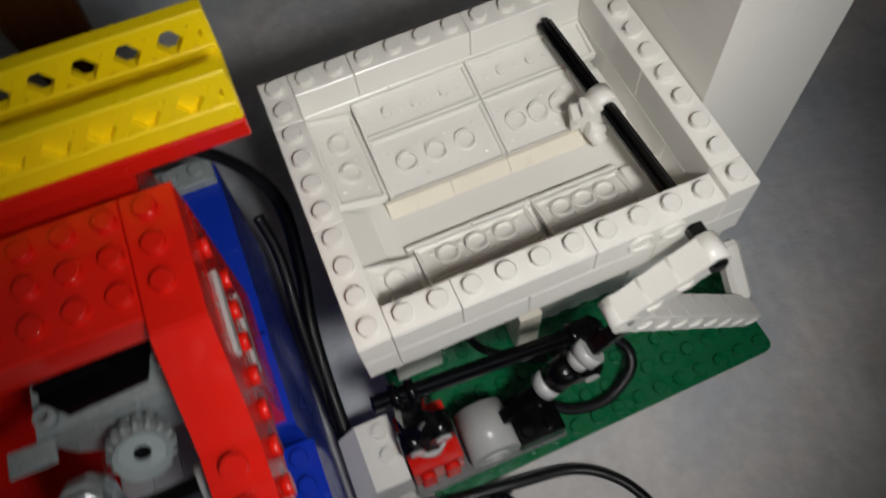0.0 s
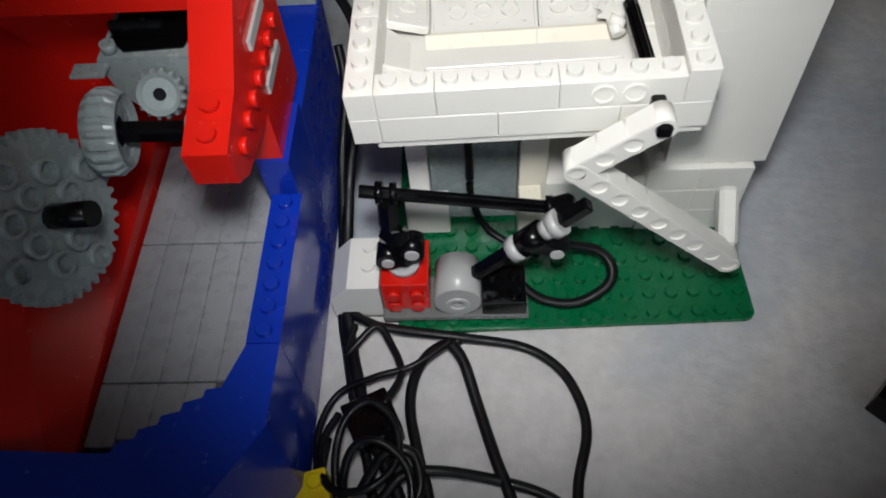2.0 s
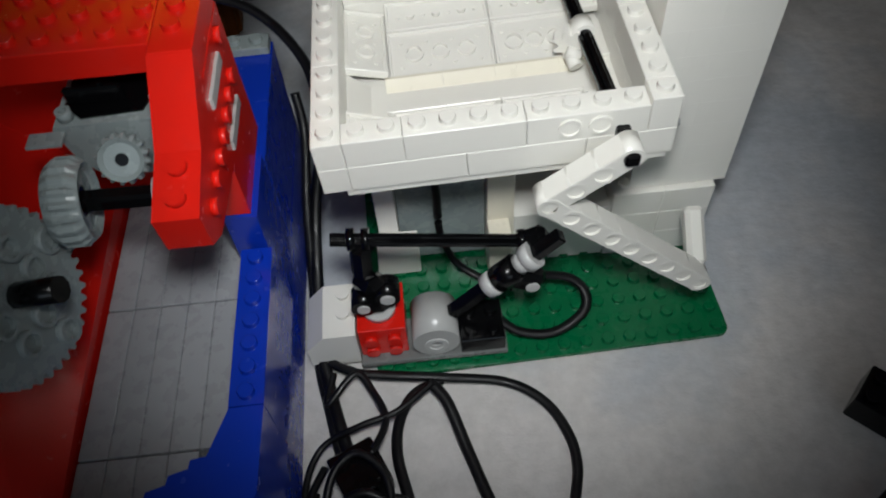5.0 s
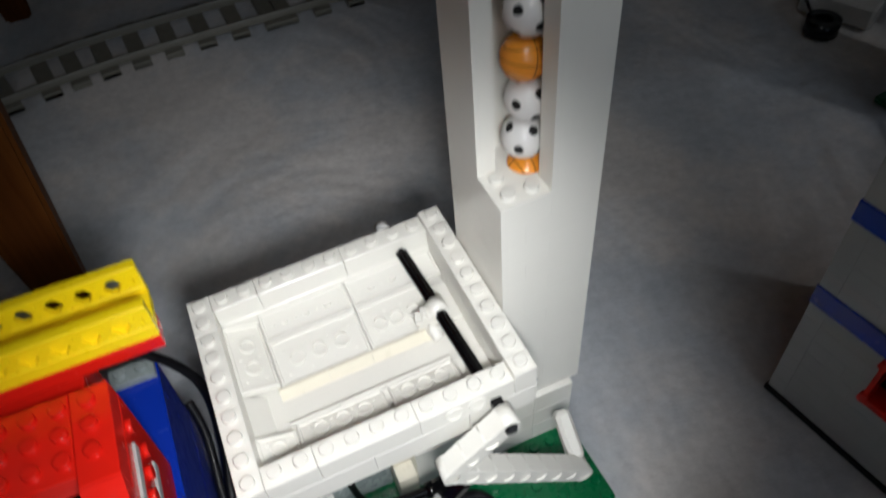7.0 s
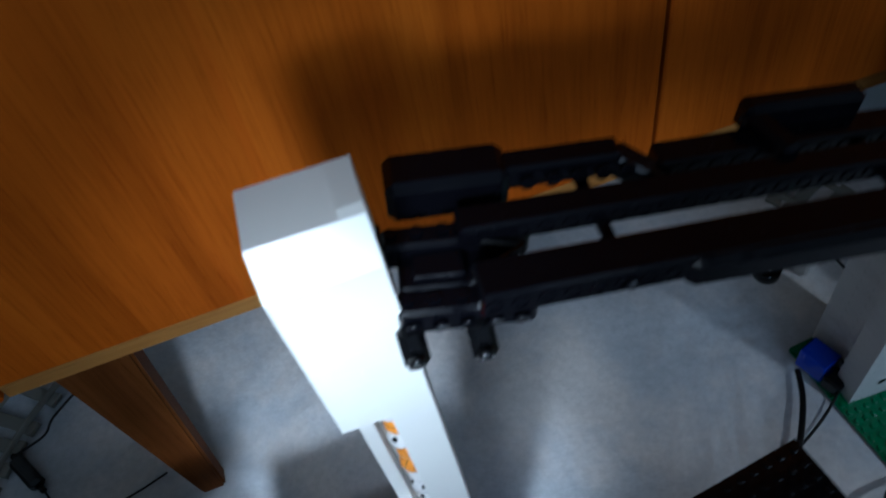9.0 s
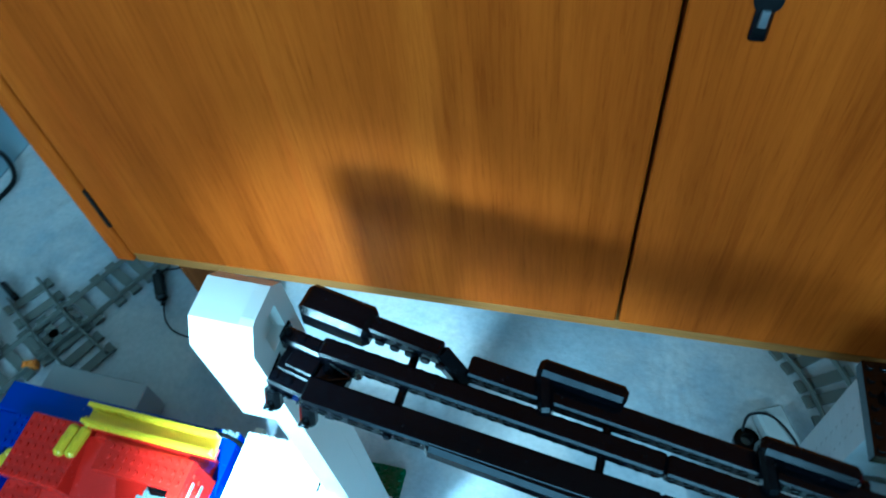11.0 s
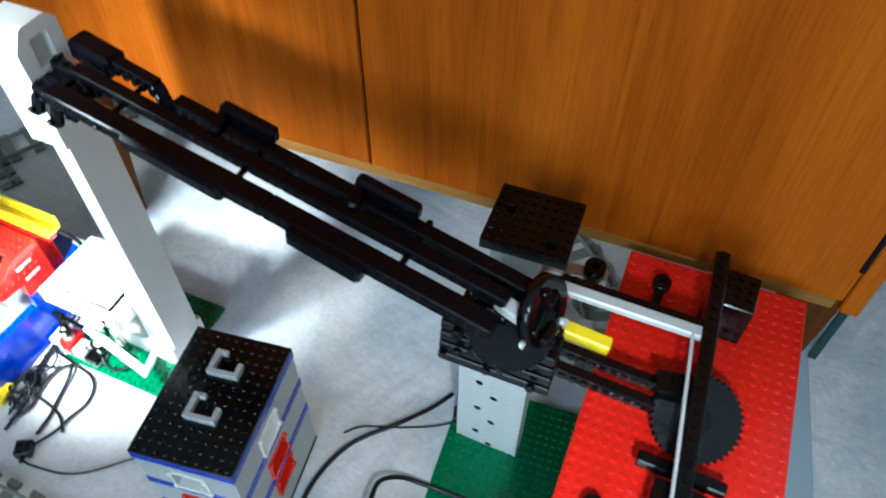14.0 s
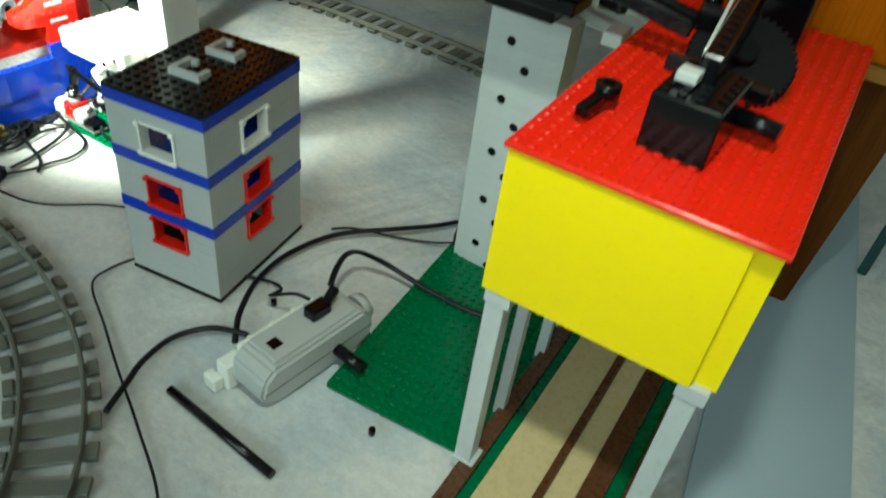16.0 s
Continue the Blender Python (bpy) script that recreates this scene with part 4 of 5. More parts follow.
def ball_machine():
    t = thing("ball_machine", "blue brick hull with red basin, grey ramp, gears and yellow fences", "toy machine")
    zt = .0600
    # hull walls
    bm = B()
    outer = [(-.021, .086), (-.021, -.078), (-.034, -.100), (-.060, -.114), (-.20, -.114), (-.285, -.02), (-.285, .086)]
    prism(bm, outer, "z", .001, .030)
    part("hull", bm, BLUE, t)
    bm = B()
    prism(bm, [(-.0195, -.002), (-.0195, -.054), (-.0290, -.054), (-.0290, -.002)], "z", .030, zt)
    studs(bm, -.0283, -.054, zt, 1, 7, .008, .0074)
    part("wall", bm, BLUE, t)
    # prow: stepped towards the ramp, smooth outside
    inner = [(-.0288, -.0543), (-.0335, -.0670)]
    for k in range(5):
        x = -.0335 - k * .0052
        inner += [(x - .0040, -.0675 - k * .0036), (x - .0044, -.0698 - k * .0036)]
    outer_line = [(-.1000, -.0830), (-.1000, -.1135), (-.0600, -.1135), (-.0340, -.0995), (-.0200, -.0778), (-.0195, -.0543)]
    part("prow", prism(B(), inner + [(-.0620, -.0845)] + outer_line, "z", .0302, zt), BLUE, t)
    part("wall", prism(B(), [(-.0208, -.0015), (-.0315, .0010), (-.040, .024), (-.0208, .024)], "z", .030, .0740), BLUE, t)
    part("wall", cbox(B(), -.050, .0245, .030, -.021, .086, .070, .0006), BLUE, t)
    part("wall", cbox(B(), -.285, .055, .030, -.0505, .086, .064, .0006), BLUE, t)
    bm = cbox(B(), -.0385, .0775, .0702, -.0215, .0858, .0735, .0003)
    studs(bm, -.0380, .0778, .0735, 2, 1)
    part("grey_plate", bm, BGREY, t, "small grey studded plate on the hull")
    part("wall", cbox(B(), -.285, -.02, .030, -.255, .0548, .060, .0006), BLUE, t)
    # grey tile ramp
    for i in range(5):
        for j, (y0, y1) in enumerate(((-.110, -.0605), (-.060, -.0125), (-.012, .030))):
            x0 = -.0725 + i * .0083
            if j == 0:
                y0 = -.079 + i * .0022
                if i == 4:
                    continue
            part("tile", cbox(B(), x0, y0, .0440, x0 + .00818, y1, .0490, .0003), TILE, t)
    part("ramp_base", cbox(B(), -.074, -.078, .0301, -.0302, .0302, .0438, .0003), DGREY, t)
    # red basin: a big sloping floor with side cheeks
    bm = B()
    a = [(-.0735, -.100, .049), (-.0735, .040, .058), (-.115, .045, .105), (-.200, .030, .110), (-.200, -.060, .085), (-.120, -.105, .056)]
    vs = [bm.verts.new(p) for p in a]
    ws = [bm.verts.new((x, y, z - .018)) for x, y, z in a]
    bm.faces.new(vs)
    bm.faces.new(ws[::-1])
    for i in range(6):
        bm.faces.new((vs[i], ws[i], ws[(i + 1) % 6], vs[(i + 1) % 6]))
    bmesh.ops.triangulate(bm, faces=[f for f in bm.faces if len(f.verts) > 4])
    part("basin_floor", bm, RED, t, "sloping red basin floor")
    for x0, y0, x1, y1, z1, nx, ny in ((-.205, -.012, -.142, .048, .1125, 8, 7), (-.1670, -.0850, -.1250, -.0125, .0860, 5, 9),
                                       (-.2050, -.0480, -.1675, -.0125, .0960, 4, 4), (-.2050, -.1120, -.1250, -.0855, .0610, 10, 3), (-.2050, -.0850, -.1675, -.0485, .0770, 4, 4)):
        bm = cbox(B(), x0, y0, .031, x1, y1, z1, .0008)
        studs(bm, x0, y0, z1, nx, ny, (x1 - x0) / nx, (y1 - y0) / ny)
        part("basin_rim", bm, RED, t)
    # red arch that carries the axle
    bm = B()
    cbox(bm, -.110, .0085, .1215, -.0337, .036, .1300, .0003)
    cbox(bm, -.0335, .0046, .1215, -.0226, .036, .1300, .0003)
    studs(bm, -.1045, .0098, .1300, 10, 3, .0080, .0085)
    part("arch_top", bm, RED, t)
    bm = B()
    prism(bm, [(.036, .1213), (.0043, .1213), (.0043, .1298), (-.0150, .1165), (-.0322, .1120), (-.0315, .1010), (-.0250, .0965), (.0000, .0930), (.0000, .0745), (.036, .0745)], "x", -.0335, -.0225)
    for k in range(2):
        tube(bm, (-.0280, -.0190 - .0078 * k, .1152 - .0021 * k), (-.0280, -.0197 - .0078 * k, .1176 - .0021 * k), .0025, 12)
    part("arch_leg", bm, RED, t)
    for y, z in ((.025, .105), (.017, .105), (.009, .105), (.001, .105), (-.007, .1055), (-.015, .1060), (-.023, .1050), (.026, .118)):
        part("side_stud", tube(B(), (-.0226, y, z), (-.0208, y, z), .0023, 10), RED, t)
    for y, z in ((.0120, .1145), (.0150, .0968)):
        part("grille", cbox(B(), -.0227, y - .0095, z - .0018, -.0216, y + .0095, z + .0018, .0002), GREY, t, "small grey grille tile")
    part("arch_back", cbox(B(), -.125, .0362, .050, -.030, .056, .1262, .0005), RED, t)
    # grey motor bracket below the arch
    bm = B()
    prism(bm, [(-.0632, .1115), (-.0610, .1000), (-.0560, .0940), (-.0342, .0940), (-.0342, .1130), (-.0625, .1130)], "y", .0016, .0300)
    for x, y in ((-.0597, .0045), (-.0365, .0072)):
        ring(bm, (x, y, .1130), (x, y, .1157), .0020, .0011, 12)
    part("motor_bracket", bm, BGREY, t, "grey motor bracket")
    part("motor_cover", prism(B(), [(-.0560, .0036), (-.0402, .0046), (-.0385, .0104), (-.0385, .0280), (-.0608, .0280), (-.0608, .0085)], "z", .1060, .1136), BLACK, t)
    bm = cbox(B(), -.0598, .0082, .1137, -.0450, .0104, .1186, .0006)
    tube(bm, (-.0500, .0093, .1186), (-.0500, .0093, .1196), .0007, 8)
    part("motor_plug", bm, BLACK, t)
    part("tab", cbox(B(), -.0690, -.0036, .1108, -.0600, .0014, .1119, .0002), BGREY, t, "flat grey tab")
    part("axle", beam(B(), (-.0336, -.0163, .1039), (-.0600, -.0180, .1062), .0046, .0046, .0008), BLACK, t, "black axle")
    part("bush", ring(B(), (-.0337, -.0163, .1039), (-.0375, -.0167, .1044), .0044, .0024), LGREY, t)

    def ribbed(name, c, axis, r, wd, ribs, hole):
        k = Vector(axis).normalized() * wd
        c = Vector(c)
        o = part(name, tyre(B(), c, axis, r, r * .66, wd, ribs), BGREY, t, "ribbed grey tyre")
        part("rim", ring(B(), c - k * .32, c + k * .32, r * .70, hole), BGREY, o)
        # solid black core in the bore, coloured as its inner shade
        part("hub_hole", tube(B(), c - k * .28, c + k * .28, hole, 10), BLACK, o)
    ribbed("tyre", (-.0565, -.0180, .1062), (1, .10, -.08), .0112, .0085, 20, .0040)
    ribbed("tyre", (-.0462, -.0052, .1066), (.20, -1, .75), .0066, .0070, 16, .0017)
    g = gear(B(), (-.0690, -.0405, .1005), (1, -.18, .25), .0215, 40, .004, .0018)
    knobs = []
    for i in range(5):
        for j in range(5):
            y, z = (i - 2) * .008, (j - 2) * .008
            if abs(y) + abs(z) < .020 and (y or z):
                knobs.append((y, z))
    gw = part("gear_wheel", g, BGREY, t, "large grey toothed gear wheel")
    for y, z in knobs:
        part("knob", ring(B(), (-.0693 + .18 * y - .25 * z, -.0405 + y, .1005 + z), (-.0653 + .18 * y - .25 * z, -.0412 + y, .1015 + z), .0034, .0024, 12), BGREY, gw)
    part("gear_axle", tube(B(), (-.0710, -.0400, .1000), (-.0555, -.0420, .1038), .0032, 10), BLACK, gw, "black axle end")
    # yellow fences along the back and side
    def fence(x0, x1, y, z, turn=0):
        f = new("fence")
        f.parent = t
        f.matrix_basis = pose(x0, y, z, 0, 0, turn)
        L = x1 - x0
        bm = B()
        cbox(bm, 0, -.0016, 0, L, .0016, .0050, .0003)
        cbox(bm, 0, -.0018, .0112, L, .0018, .0140, .0003)
        n = max(2, int(L / .0083))
        for i in range(n + 1):
            x = min(max(i * L / n, .001), L - .001)
            if i in (0, n):
                cbox(bm, x - .001, -.0014, .0045, x + .001, .0014, .0118, .0002)
            if i < n:
                xa, xb = i * L / n + .0016, (i + 1) * L / n - .0016
                for za, zb, w in ((.0042, .0120, .0027), (.0120, .0042, .0025)):
                    beam(bm, (xa, 0, za), (xb, 0, zb), w, w - .0002, .0002)
        part("lattice", bm, YELLOW, f, "yellow lattice")
        return f
    part("fence_base", cbox(B(), -.130, .0400, .1300, -.0045, .0500, .1350, .0003), RED, t)
    part("fence_support", cbox(B(), -.125, .0460, .1263, -.0300, .0560, .1299, .0003), RED, t)
    part("fence_back", cbox(B(), -.1295, .0425, .1372, -.0050, .0465, .1460, .0003), YELLOW, t)
    fence(-.130, -.0045, .0420, .1351)
    part("fence_step", cbox(B(), -.130, .0447, .1351, -.0045, .0553, .1395, .0003), YELLOW, t)
    fence(-.130, -.0045, .0570, .1366)
    for x, y, z, tn, L in ((-.1552, .0140, .1130, 84, .030), (-.1435, .0150, .1130, 84, .030), (-.250, -.010, .0605, 70, .026)):
        bm = B()
        beam(bm, (0, 0, .0055), (L, 0, .0055), .010, .010, .0032)
        tube(bm, (L * .5, 0, .0104), (L * .5, 0, .0118), .0024, 10)
        part("yellow_roller", bm, YELLOW, t, "rounded yellow piece", pose(x, y, z, 0, 0, tn))
    for dx, dy, dz in ((0, 0, 0), (.0235, -.0035, .0005)):
        bm = B()
        beam(bm, (-.1690 + dx, -.0490 + dy, .0915 + dz), (-.1715 + dx, -.0640 + dy, .0915 + dz), .0100, .0095, .0032)
        beam(bm, (-.1720 + dx, -.0610 + dy, .0915 + dz), (-.1515 + dx, -.0840 + dy, .0915 + dz), .0100, .0095, .0032)
        tube(bm, (-.1620 + dx, -.0720 + dy, .0960 + dz), (-.1620 + dx, -.0720 + dy, .0978 + dz), .0024, 10)
        part("yellow_roller", bm, YELLOW, t, "bent rounded yellow piece")
    bm = beam(B(), (-.2440, .0130, .0665), (-.2280, .0230, .0665), .010, .010, .0032)
    part("yellow_roller", bm, YELLOW, t, "rounded yellow piece")
    bm = cbox(B(), -.165, -.1115, .0612, -.1080, -.0960, .0675, .0005)
    studs(bm, -.1650, -.1115, .0675, 7, 2, .0081, .0077)
    part("yellow_block", bm, YELLOW, t)
    bm = cbox(B(), -.2540, .0200, .0302, -.2060, .0545, .0720, .0006)
    studs(bm, -.2540, .0200, .0720, 6, 4, .0080, .0086)
    part("wall", bm, BLUE, t)
    part("clip", cbox(B(), -.1985, -.0120, .0962, -.1930, .0010, .1010, .0004), MATTE, t, "small black clip")
    part("grey_cover", cbox(B(), -.265, .0865, .001, -.150, .118, .050, .001), GREY, t, "grey block behind the hull")
    return t


ball_machine()

# ---------------------------------------------------------------- white rocker beams on the hopper's axle
def rocker():
    t = thing("rocker_beam", "white bent beam with round holes hung on the hopper axle", "toy beam")
    a, k, e = (.0845, -.0075, .0935), (.0635, -.0075, .0765), (.118, -.0075, .0275)
    part("short_arm", liftarm(B(), a, k, 4, (0, 1, 0), .0072, .0075), WHITE, t)
    part("long_arm", liftarm(B(), k, e, 9, (0, 1, 0)), WHITE, t)
    part("link", beam(B(), (.1185, -.004, .0285), (.1195, .0125, .040), .0065, .0070, .0015), WHITE, t)
    part("axle_end", beam(B(), (.0845, -.0125, .0935), (.0845, .002, .0935), .0040, .0040, .0006), BLACK, t, "black axle end")
    return t


rocker()


# ---------------------------------------------------------------- supports below the hopper
def supports():
    t = thing("hopper_support", "grey and white bricks holding the hopper above the green plate", "toy support")
    part("panel", cbox(B(), .018, .030, .0034, .050, .062, .0718, .0003), BGREY, t, "grey panel")
    for x0, x1, y0, y1, z1, m in ((.0105, .0178, .026, .062, .070, WHITE), (.0502, .0600, .024, .062, .0712, CREAM), (.0080, .0245, .0225, .0257, .0260, WHITE), (.0500, .0580, .0165, .0238, .0300, CREAM)):
        part("brick", cbox(B(), x0, y0, .0034, x1, y1, z1, .0003), m, t)
    for x in (.020, .041):
        part("clip", cbox(B(), x, .0235, .0690, x + .0075, .0298, .0735, .0004), WHITE, t)
    return t


supports()


# ---------------------------------------------------------------- crank linkage in front of the hopper
def linkage():
    t = thing("crank_linkage", "red and grey crank with black axles on the green plate", "toy crank", pose(.001, -.001, .0008))
    part("base_plate_strip", cbox(B(), -.0005, -.0160, .0034, .0515, .0010, .0060, .0003), DGREY, t)
    bm = B()
    prism(bm, [(-.0185, .0018), (-.0185, .013), (-.012, .0205), (-.0008, .0205), (-.0008, .0018)], "y", -.0125, .0090)
    part("white_slope", bm, WHITE, t, "white slope brick")
    for y in (-.0035, .0045):
        part("stud", tube(B(), (-.0050, y, .0204), (-.0050, y, .0222), .0024, 10), WHITE, t)
    r = part("red_brick", cbox(B(), 0, -.0125, .0061, .0165, .0065, .0222, .0003), RED, t, "red brick with side studs")
    for x in (.0042, .0122):
        for z in (.0100, .0165):
            part("stud", tube(B(), (x, -.0124, z), (x, -.0145, z), .0024, 10), RED, r)
    part("grey_disc", ring(B(), (.0080, -.0040, .0222), (.0080, -.0040, .0252), .0058, .0022), LGREY, t, "grey round plate")
    c = ring(B(), (.0265, -.0150, .0142), (.0265, .0010, .0142), .0082, .0022, 20)
    cyl = part("grey_cylinder", c, GREY, t, "grey cylinder block")
    part("cross_hole", ring(B(), (.0265, -.0156, .0128), (.0265, -.0146, .0128), .0042, .0026), LGREY, cyl)
    b = B()
    cbox(b, .0350, -.0155, .0061, .0505, .0005, .0140, .0003)
    studs(b, .0349, -.0155, .0140, 2, 2, .0078)
    part("black_brick", b, BLACK, t, "black electric brick")
    # left connector standing on the red brick
    bm = B()
    beam(bm, (.0080, -.0040, .0252), (.0060, -.0015, .0400), .0090, .0120, .0025)
    ring(bm, (.0120, -.0085, .0345), (.0120, -.0010, .0345), .0042, .0025)
    ring(bm, (.0035, -.0085, .0300), (.0035, -.0010, .0300), .0042, .0022)
    beam(bm, (.0055, .0000, .0380), (.0065, .0020, .0540), .0080, .0090, .0025)
    part("connector", bm, BLACK, t, "black angle connector")
    part("pin", tube(B(), (.0120, -.0090, .0345), (.0120, -.0015, .0345), .0025, 10), LGREY, t, "grey pin")
    part("pin", tube(B(), (.0035, -.0090, .0300), (.0035, -.0015, .0300), .0022, 10), LGREY, t, "grey pin")
    ax = B()
    beam(ax, (-.0035, .0020, .0560), (.0620, .0020, .0445), .0046, .0018, .0003)
    beam(ax, (-.0035, .0020, .0560), (.0620, .0020, .0445), .0018, .0046, .0003)
    part("long_axle", ax, BLACK, t, "long black axle")
    for f in (.10, .17, .93):
        p = Vector((-.0035, .002, .056)).lerp(Vector((.062, .002, .0445)), f)
        part("collar", tube(B(), p + Vector((-.0012, 0, 0)), p + Vector((.0012, 0, 0)), .0038, 12), BLACK, t)
    bm = B()
    p0, p1 = Vector((.0285, -.0065, .0150)), Vector((.0690, -.0035, .0535))
    beam(bm, p0, p1, .0046, .0040, .0005)
    part("crank_axle", bm, BLACK, t, "black slanting axle")
    for f, g, rr, m in ((.42, .49, .0046, LGREY), (.50, .66, .0048, BLACK), (.67, .73, .0036, LGREY), (.73, .80, .0048, LGREY)):
        part("sleeve", tube(B(), p0.lerp(p1, f), p0.lerp(p1, g), rr, 14), m, t)
    bm = B()
    beam(bm, p0.lerp(p1, .58), p0.lerp(p1, .58) + Vector((.012, -.001, -.005)), .0075, .0090, .0025)
    arm = part("crank_arm", bm, BLACK, t)
    part("pin", tube(B(), (.0600, -.0095, .0340), (.0600, -.0030, .0340), .0024, 10), LGREY, arm, "grey pin")
    bm = B()
    beam(bm, (.0565, .0020, .0430), (.0660, .0010, .0480), .0070, .0090, .0025)
    part("joint", bm, BLACK, t)
    return t


linkage()


# ---------------------------------------------------------------- cables and their plugs
def cable(label, pts, r=.0014, flat=1.5):
    return solo("cable", sweep(B(), pts, r, 8, flat), CABLE, label, "cable", group="black cables")


def plug(x, y, turn, label, w=.016, h=.0112, z=0.0):
    t = thing("cable_plug", label, "plug", pose(x, y, z, 0, 0, turn))
    bm = B()
    cbox(bm, -w / 2, -w / 2, .0002, w / 2, w / 2, h, .0005)
    part("body", bm, BLACK, t)
    for i in (-1, 1):
        for j in (-1, 1):
            part("stud", tube(B(), (i * .004, j * .004, h - .0001), (i * .004, j * .004, h + .0016), .0024, 10), BLACK, t)
    part("cable_boot", tube(B(), (0, -w / 2, h * .45), (0, -w / 2 - .006, h * .45), .0026, 10), BLACK, t)
    return t


plug(.1720, -.0510, 45, "black studded cable plug lying on the sheet", h=.0118)
plug(-.0010, -.0560, 25, "black studded cable plug among tangled cables")
plug(.0500, -.1230, 30, "black studded cable plug lying on the sheet")
W1 = "thin black cable winding over the pale sheet"
cable("black cable from the machine down beside the hull", [(-.060, .058, .112), (-.037, .069, .102), (-.023, .074, .092), (-.012, .073, .077), (-.007, .069, .060), (-.009, .057, .040), (-.013, .039, .026), (-.0145, .011, .010), (-.0130, -.015, .004), (-.006, -.045, .004), (.001, -.064, .006), (.010, -.085, .004), (.014, -.115, .003)], 0.00148, 1.5)
cable("black cable running down beside the hull", [(-.0150, .070, .058), (-.0135, .060, .046), (-.0155, .039, .030), (-.0165, .016, .010), (-.0155, -.012, .003), (-.0120, -.030, .003), (-.008, -.048, .003), (-.002, -.070, .003), (.004, -.100, .003)], 0.00125, 1.4)
cable("black cable crossing in front of the green plate", [(-.0170, .012, .004), (-.015, -.008, .0035), (-.004, -.0185, .006), (.008, -.0215, .006), (.030, -.0245, .005), (.050, -.0275, .003), (.062, -.036, .003), (.068, -.048, .003), (.069, -.060, .003), (.065, -.075, .003), (.062, -.095, .003), (.050, -.120, .003)], 0.00117)
cable(W1, [(.028, -.0245, .004), (.018, -.029, .004), (.0125, -.038, .004), (.011, -.050, .004), (.014, -.066, .004), (.018, -.085, .003), (.010, -.105, .003)], 0.00125)
cable(W1, [(.024, -.027, .007), (.029, -.034, .006), (.034, -.050, .003), (.039, -.067, .003), (.044, -.082, .003), (.047, -.105, .003)], 0.00133)
cable(W1, [(-.018, -.075, .003), (-.0195, -.058, .003), (-.014, -.045, .004), (-.001, -.0405, .008), (.012, -.037, .009), (.025, -.0275, .009)], 0.00101, 1.2)
cable(W1, [(-.0165, -.060, .003), (-.017, -.078, .003), (-.008, -.086, .005), (.002, -.082, .006), (.010, -.074, .008), (.022, -.0725, .007), (.040, -.0745, .003), (.056, -.080, .003), (.070, -.092, .003)], 0.00117)
cable(W1, [(-.010, -.018, .004), (-.012, -.030, .005), (-.002, -.021, .008), (.004, -.028, .007), (.008, -.040, .009), (.003, -.052, .012)], 0.00109, 1.2)
cable(W1, [(-.004, -.078, .004), (.004, -.068, .010), (.013, -.068, .010), (.015, -.080, .008), (.004, -.088, .006), (-.006, -.083, .005)], 0.00117)
cable(W1, [(-.0130, -.052, .004), (-.0175, -.064, .006), (-.0130, -.078, .010), (-.0010, -.080, .013), (.0080, -.072, .013), (.0075, -.060, .014), (-.0010, -.052, .014), (-.0090, -.057, .012), (-.0120, -.070, .008), (-.0090, -.090, .004)], 0.00105, 1.3)
cable(W1, [(-.0030, -.092, .003), (-.0090, -.080, .006), (-.0060, -.068, .014), (.0030, -.066, .016), (.0120, -.074, .012), (.0120, -.088, .008), (.0020, -.096, .005)], 0.00110, 1.3)
cable("black cable looping over the green plate", [(.050, -.0060, .0105), (.058, -.0105, .0068), (.070, -.0115, .006), (.081, -.0065, .009), (.083, .0000, .012), (.078, .0050, .015), (.066, .0060, .018), (.056, .0050, .024)], 0.00125, 1.5)
cable("black cable running down through the hopper support", [(.032, .0230, .070), (.0325, .0240, .045), (.033, .0230, .025), (.038, .0190, .012), (.048, .0135, .007), (.058, .0090, .006)], 0.00109, 1.4)
cable("thin black cable joining two plugs over the sheet", [(.0445, -.128, .005), (.056, -.1325, .003), (.0694, -.1321, .002), (.1007, -.1261, .002), (.1251, -.1128, .002), (.1509, -.0878, .002), (.168, -.076, .002), (.181, -.070, .003), (.1835, -.064, .004), (.178, -.057, .005)], 0.00095, 1.3)
cable("thin cable running from the house past the railway track", [(.238, -.114, .002), (.2340, -.135, .002), (.240, -.1560, .002), (.285, -.178, .002), (.328, -.1990, .002), (.385, -.225, .002), (.440, -.2540, .002), (.48, -.30, .002)], 0.00086, 1.2)
cable("thick black cable from the track to the house corner", [(.357, -.2300, .004), (.3480, -.2050, .006), (.3415, -.1850, .008), (.3415, -.1580, .010), (.3535, -.1350, .010), (.3700, -.1225, .008), (.3800, -.1180, .006)], .0021, 1.2)
cable("thick black cable from the motor to the grey pillar", [(.3755, -.1290, .004), (.3690, -.1210, .007), (.3560, -.1040, .008), (.3400, -.0700, .008), (.3360, -.0280, .009), (.3500, .0200, .010), (.3855, .0620, .011), (.4080, .0930, .009), (.4200, .1180, .006)], .0021, 1.2)
cable("thick black cable from motor to the gate house", [(.421, -.0710, .0520), (.414, -.055, .056), (.405, -.032, .050), (.402, -.010, .036), (.416, .006, .022), (.440, .012, .014), (.470, .016, .009), (.500, .020, .007), (.525, .030, .006)], .0021, 1.2)
cable("thin black cable beside the grey motor", [(.3250, -.0700, .004), (.3480, -.0610, .005), (.3620, -.0640, .007), (.3640, -.0780, .012), (.3750, -.0860, .024), (.3960, -.0830, .036), (.4130, -.0860, .043)], .0014, 1.1)


def brick_loose(nx, ny, x, y, turn, material, label):
    bm = B()
    cbox(bm, 0, 0, .0002, nx * S, ny * S, BH, .0003)
    studs(bm, 0, 0, BH, nx, ny)
    return solo("loose_brick", bm, material, label, "toy brick", pose(x, y, 0, 0, 0, turn))


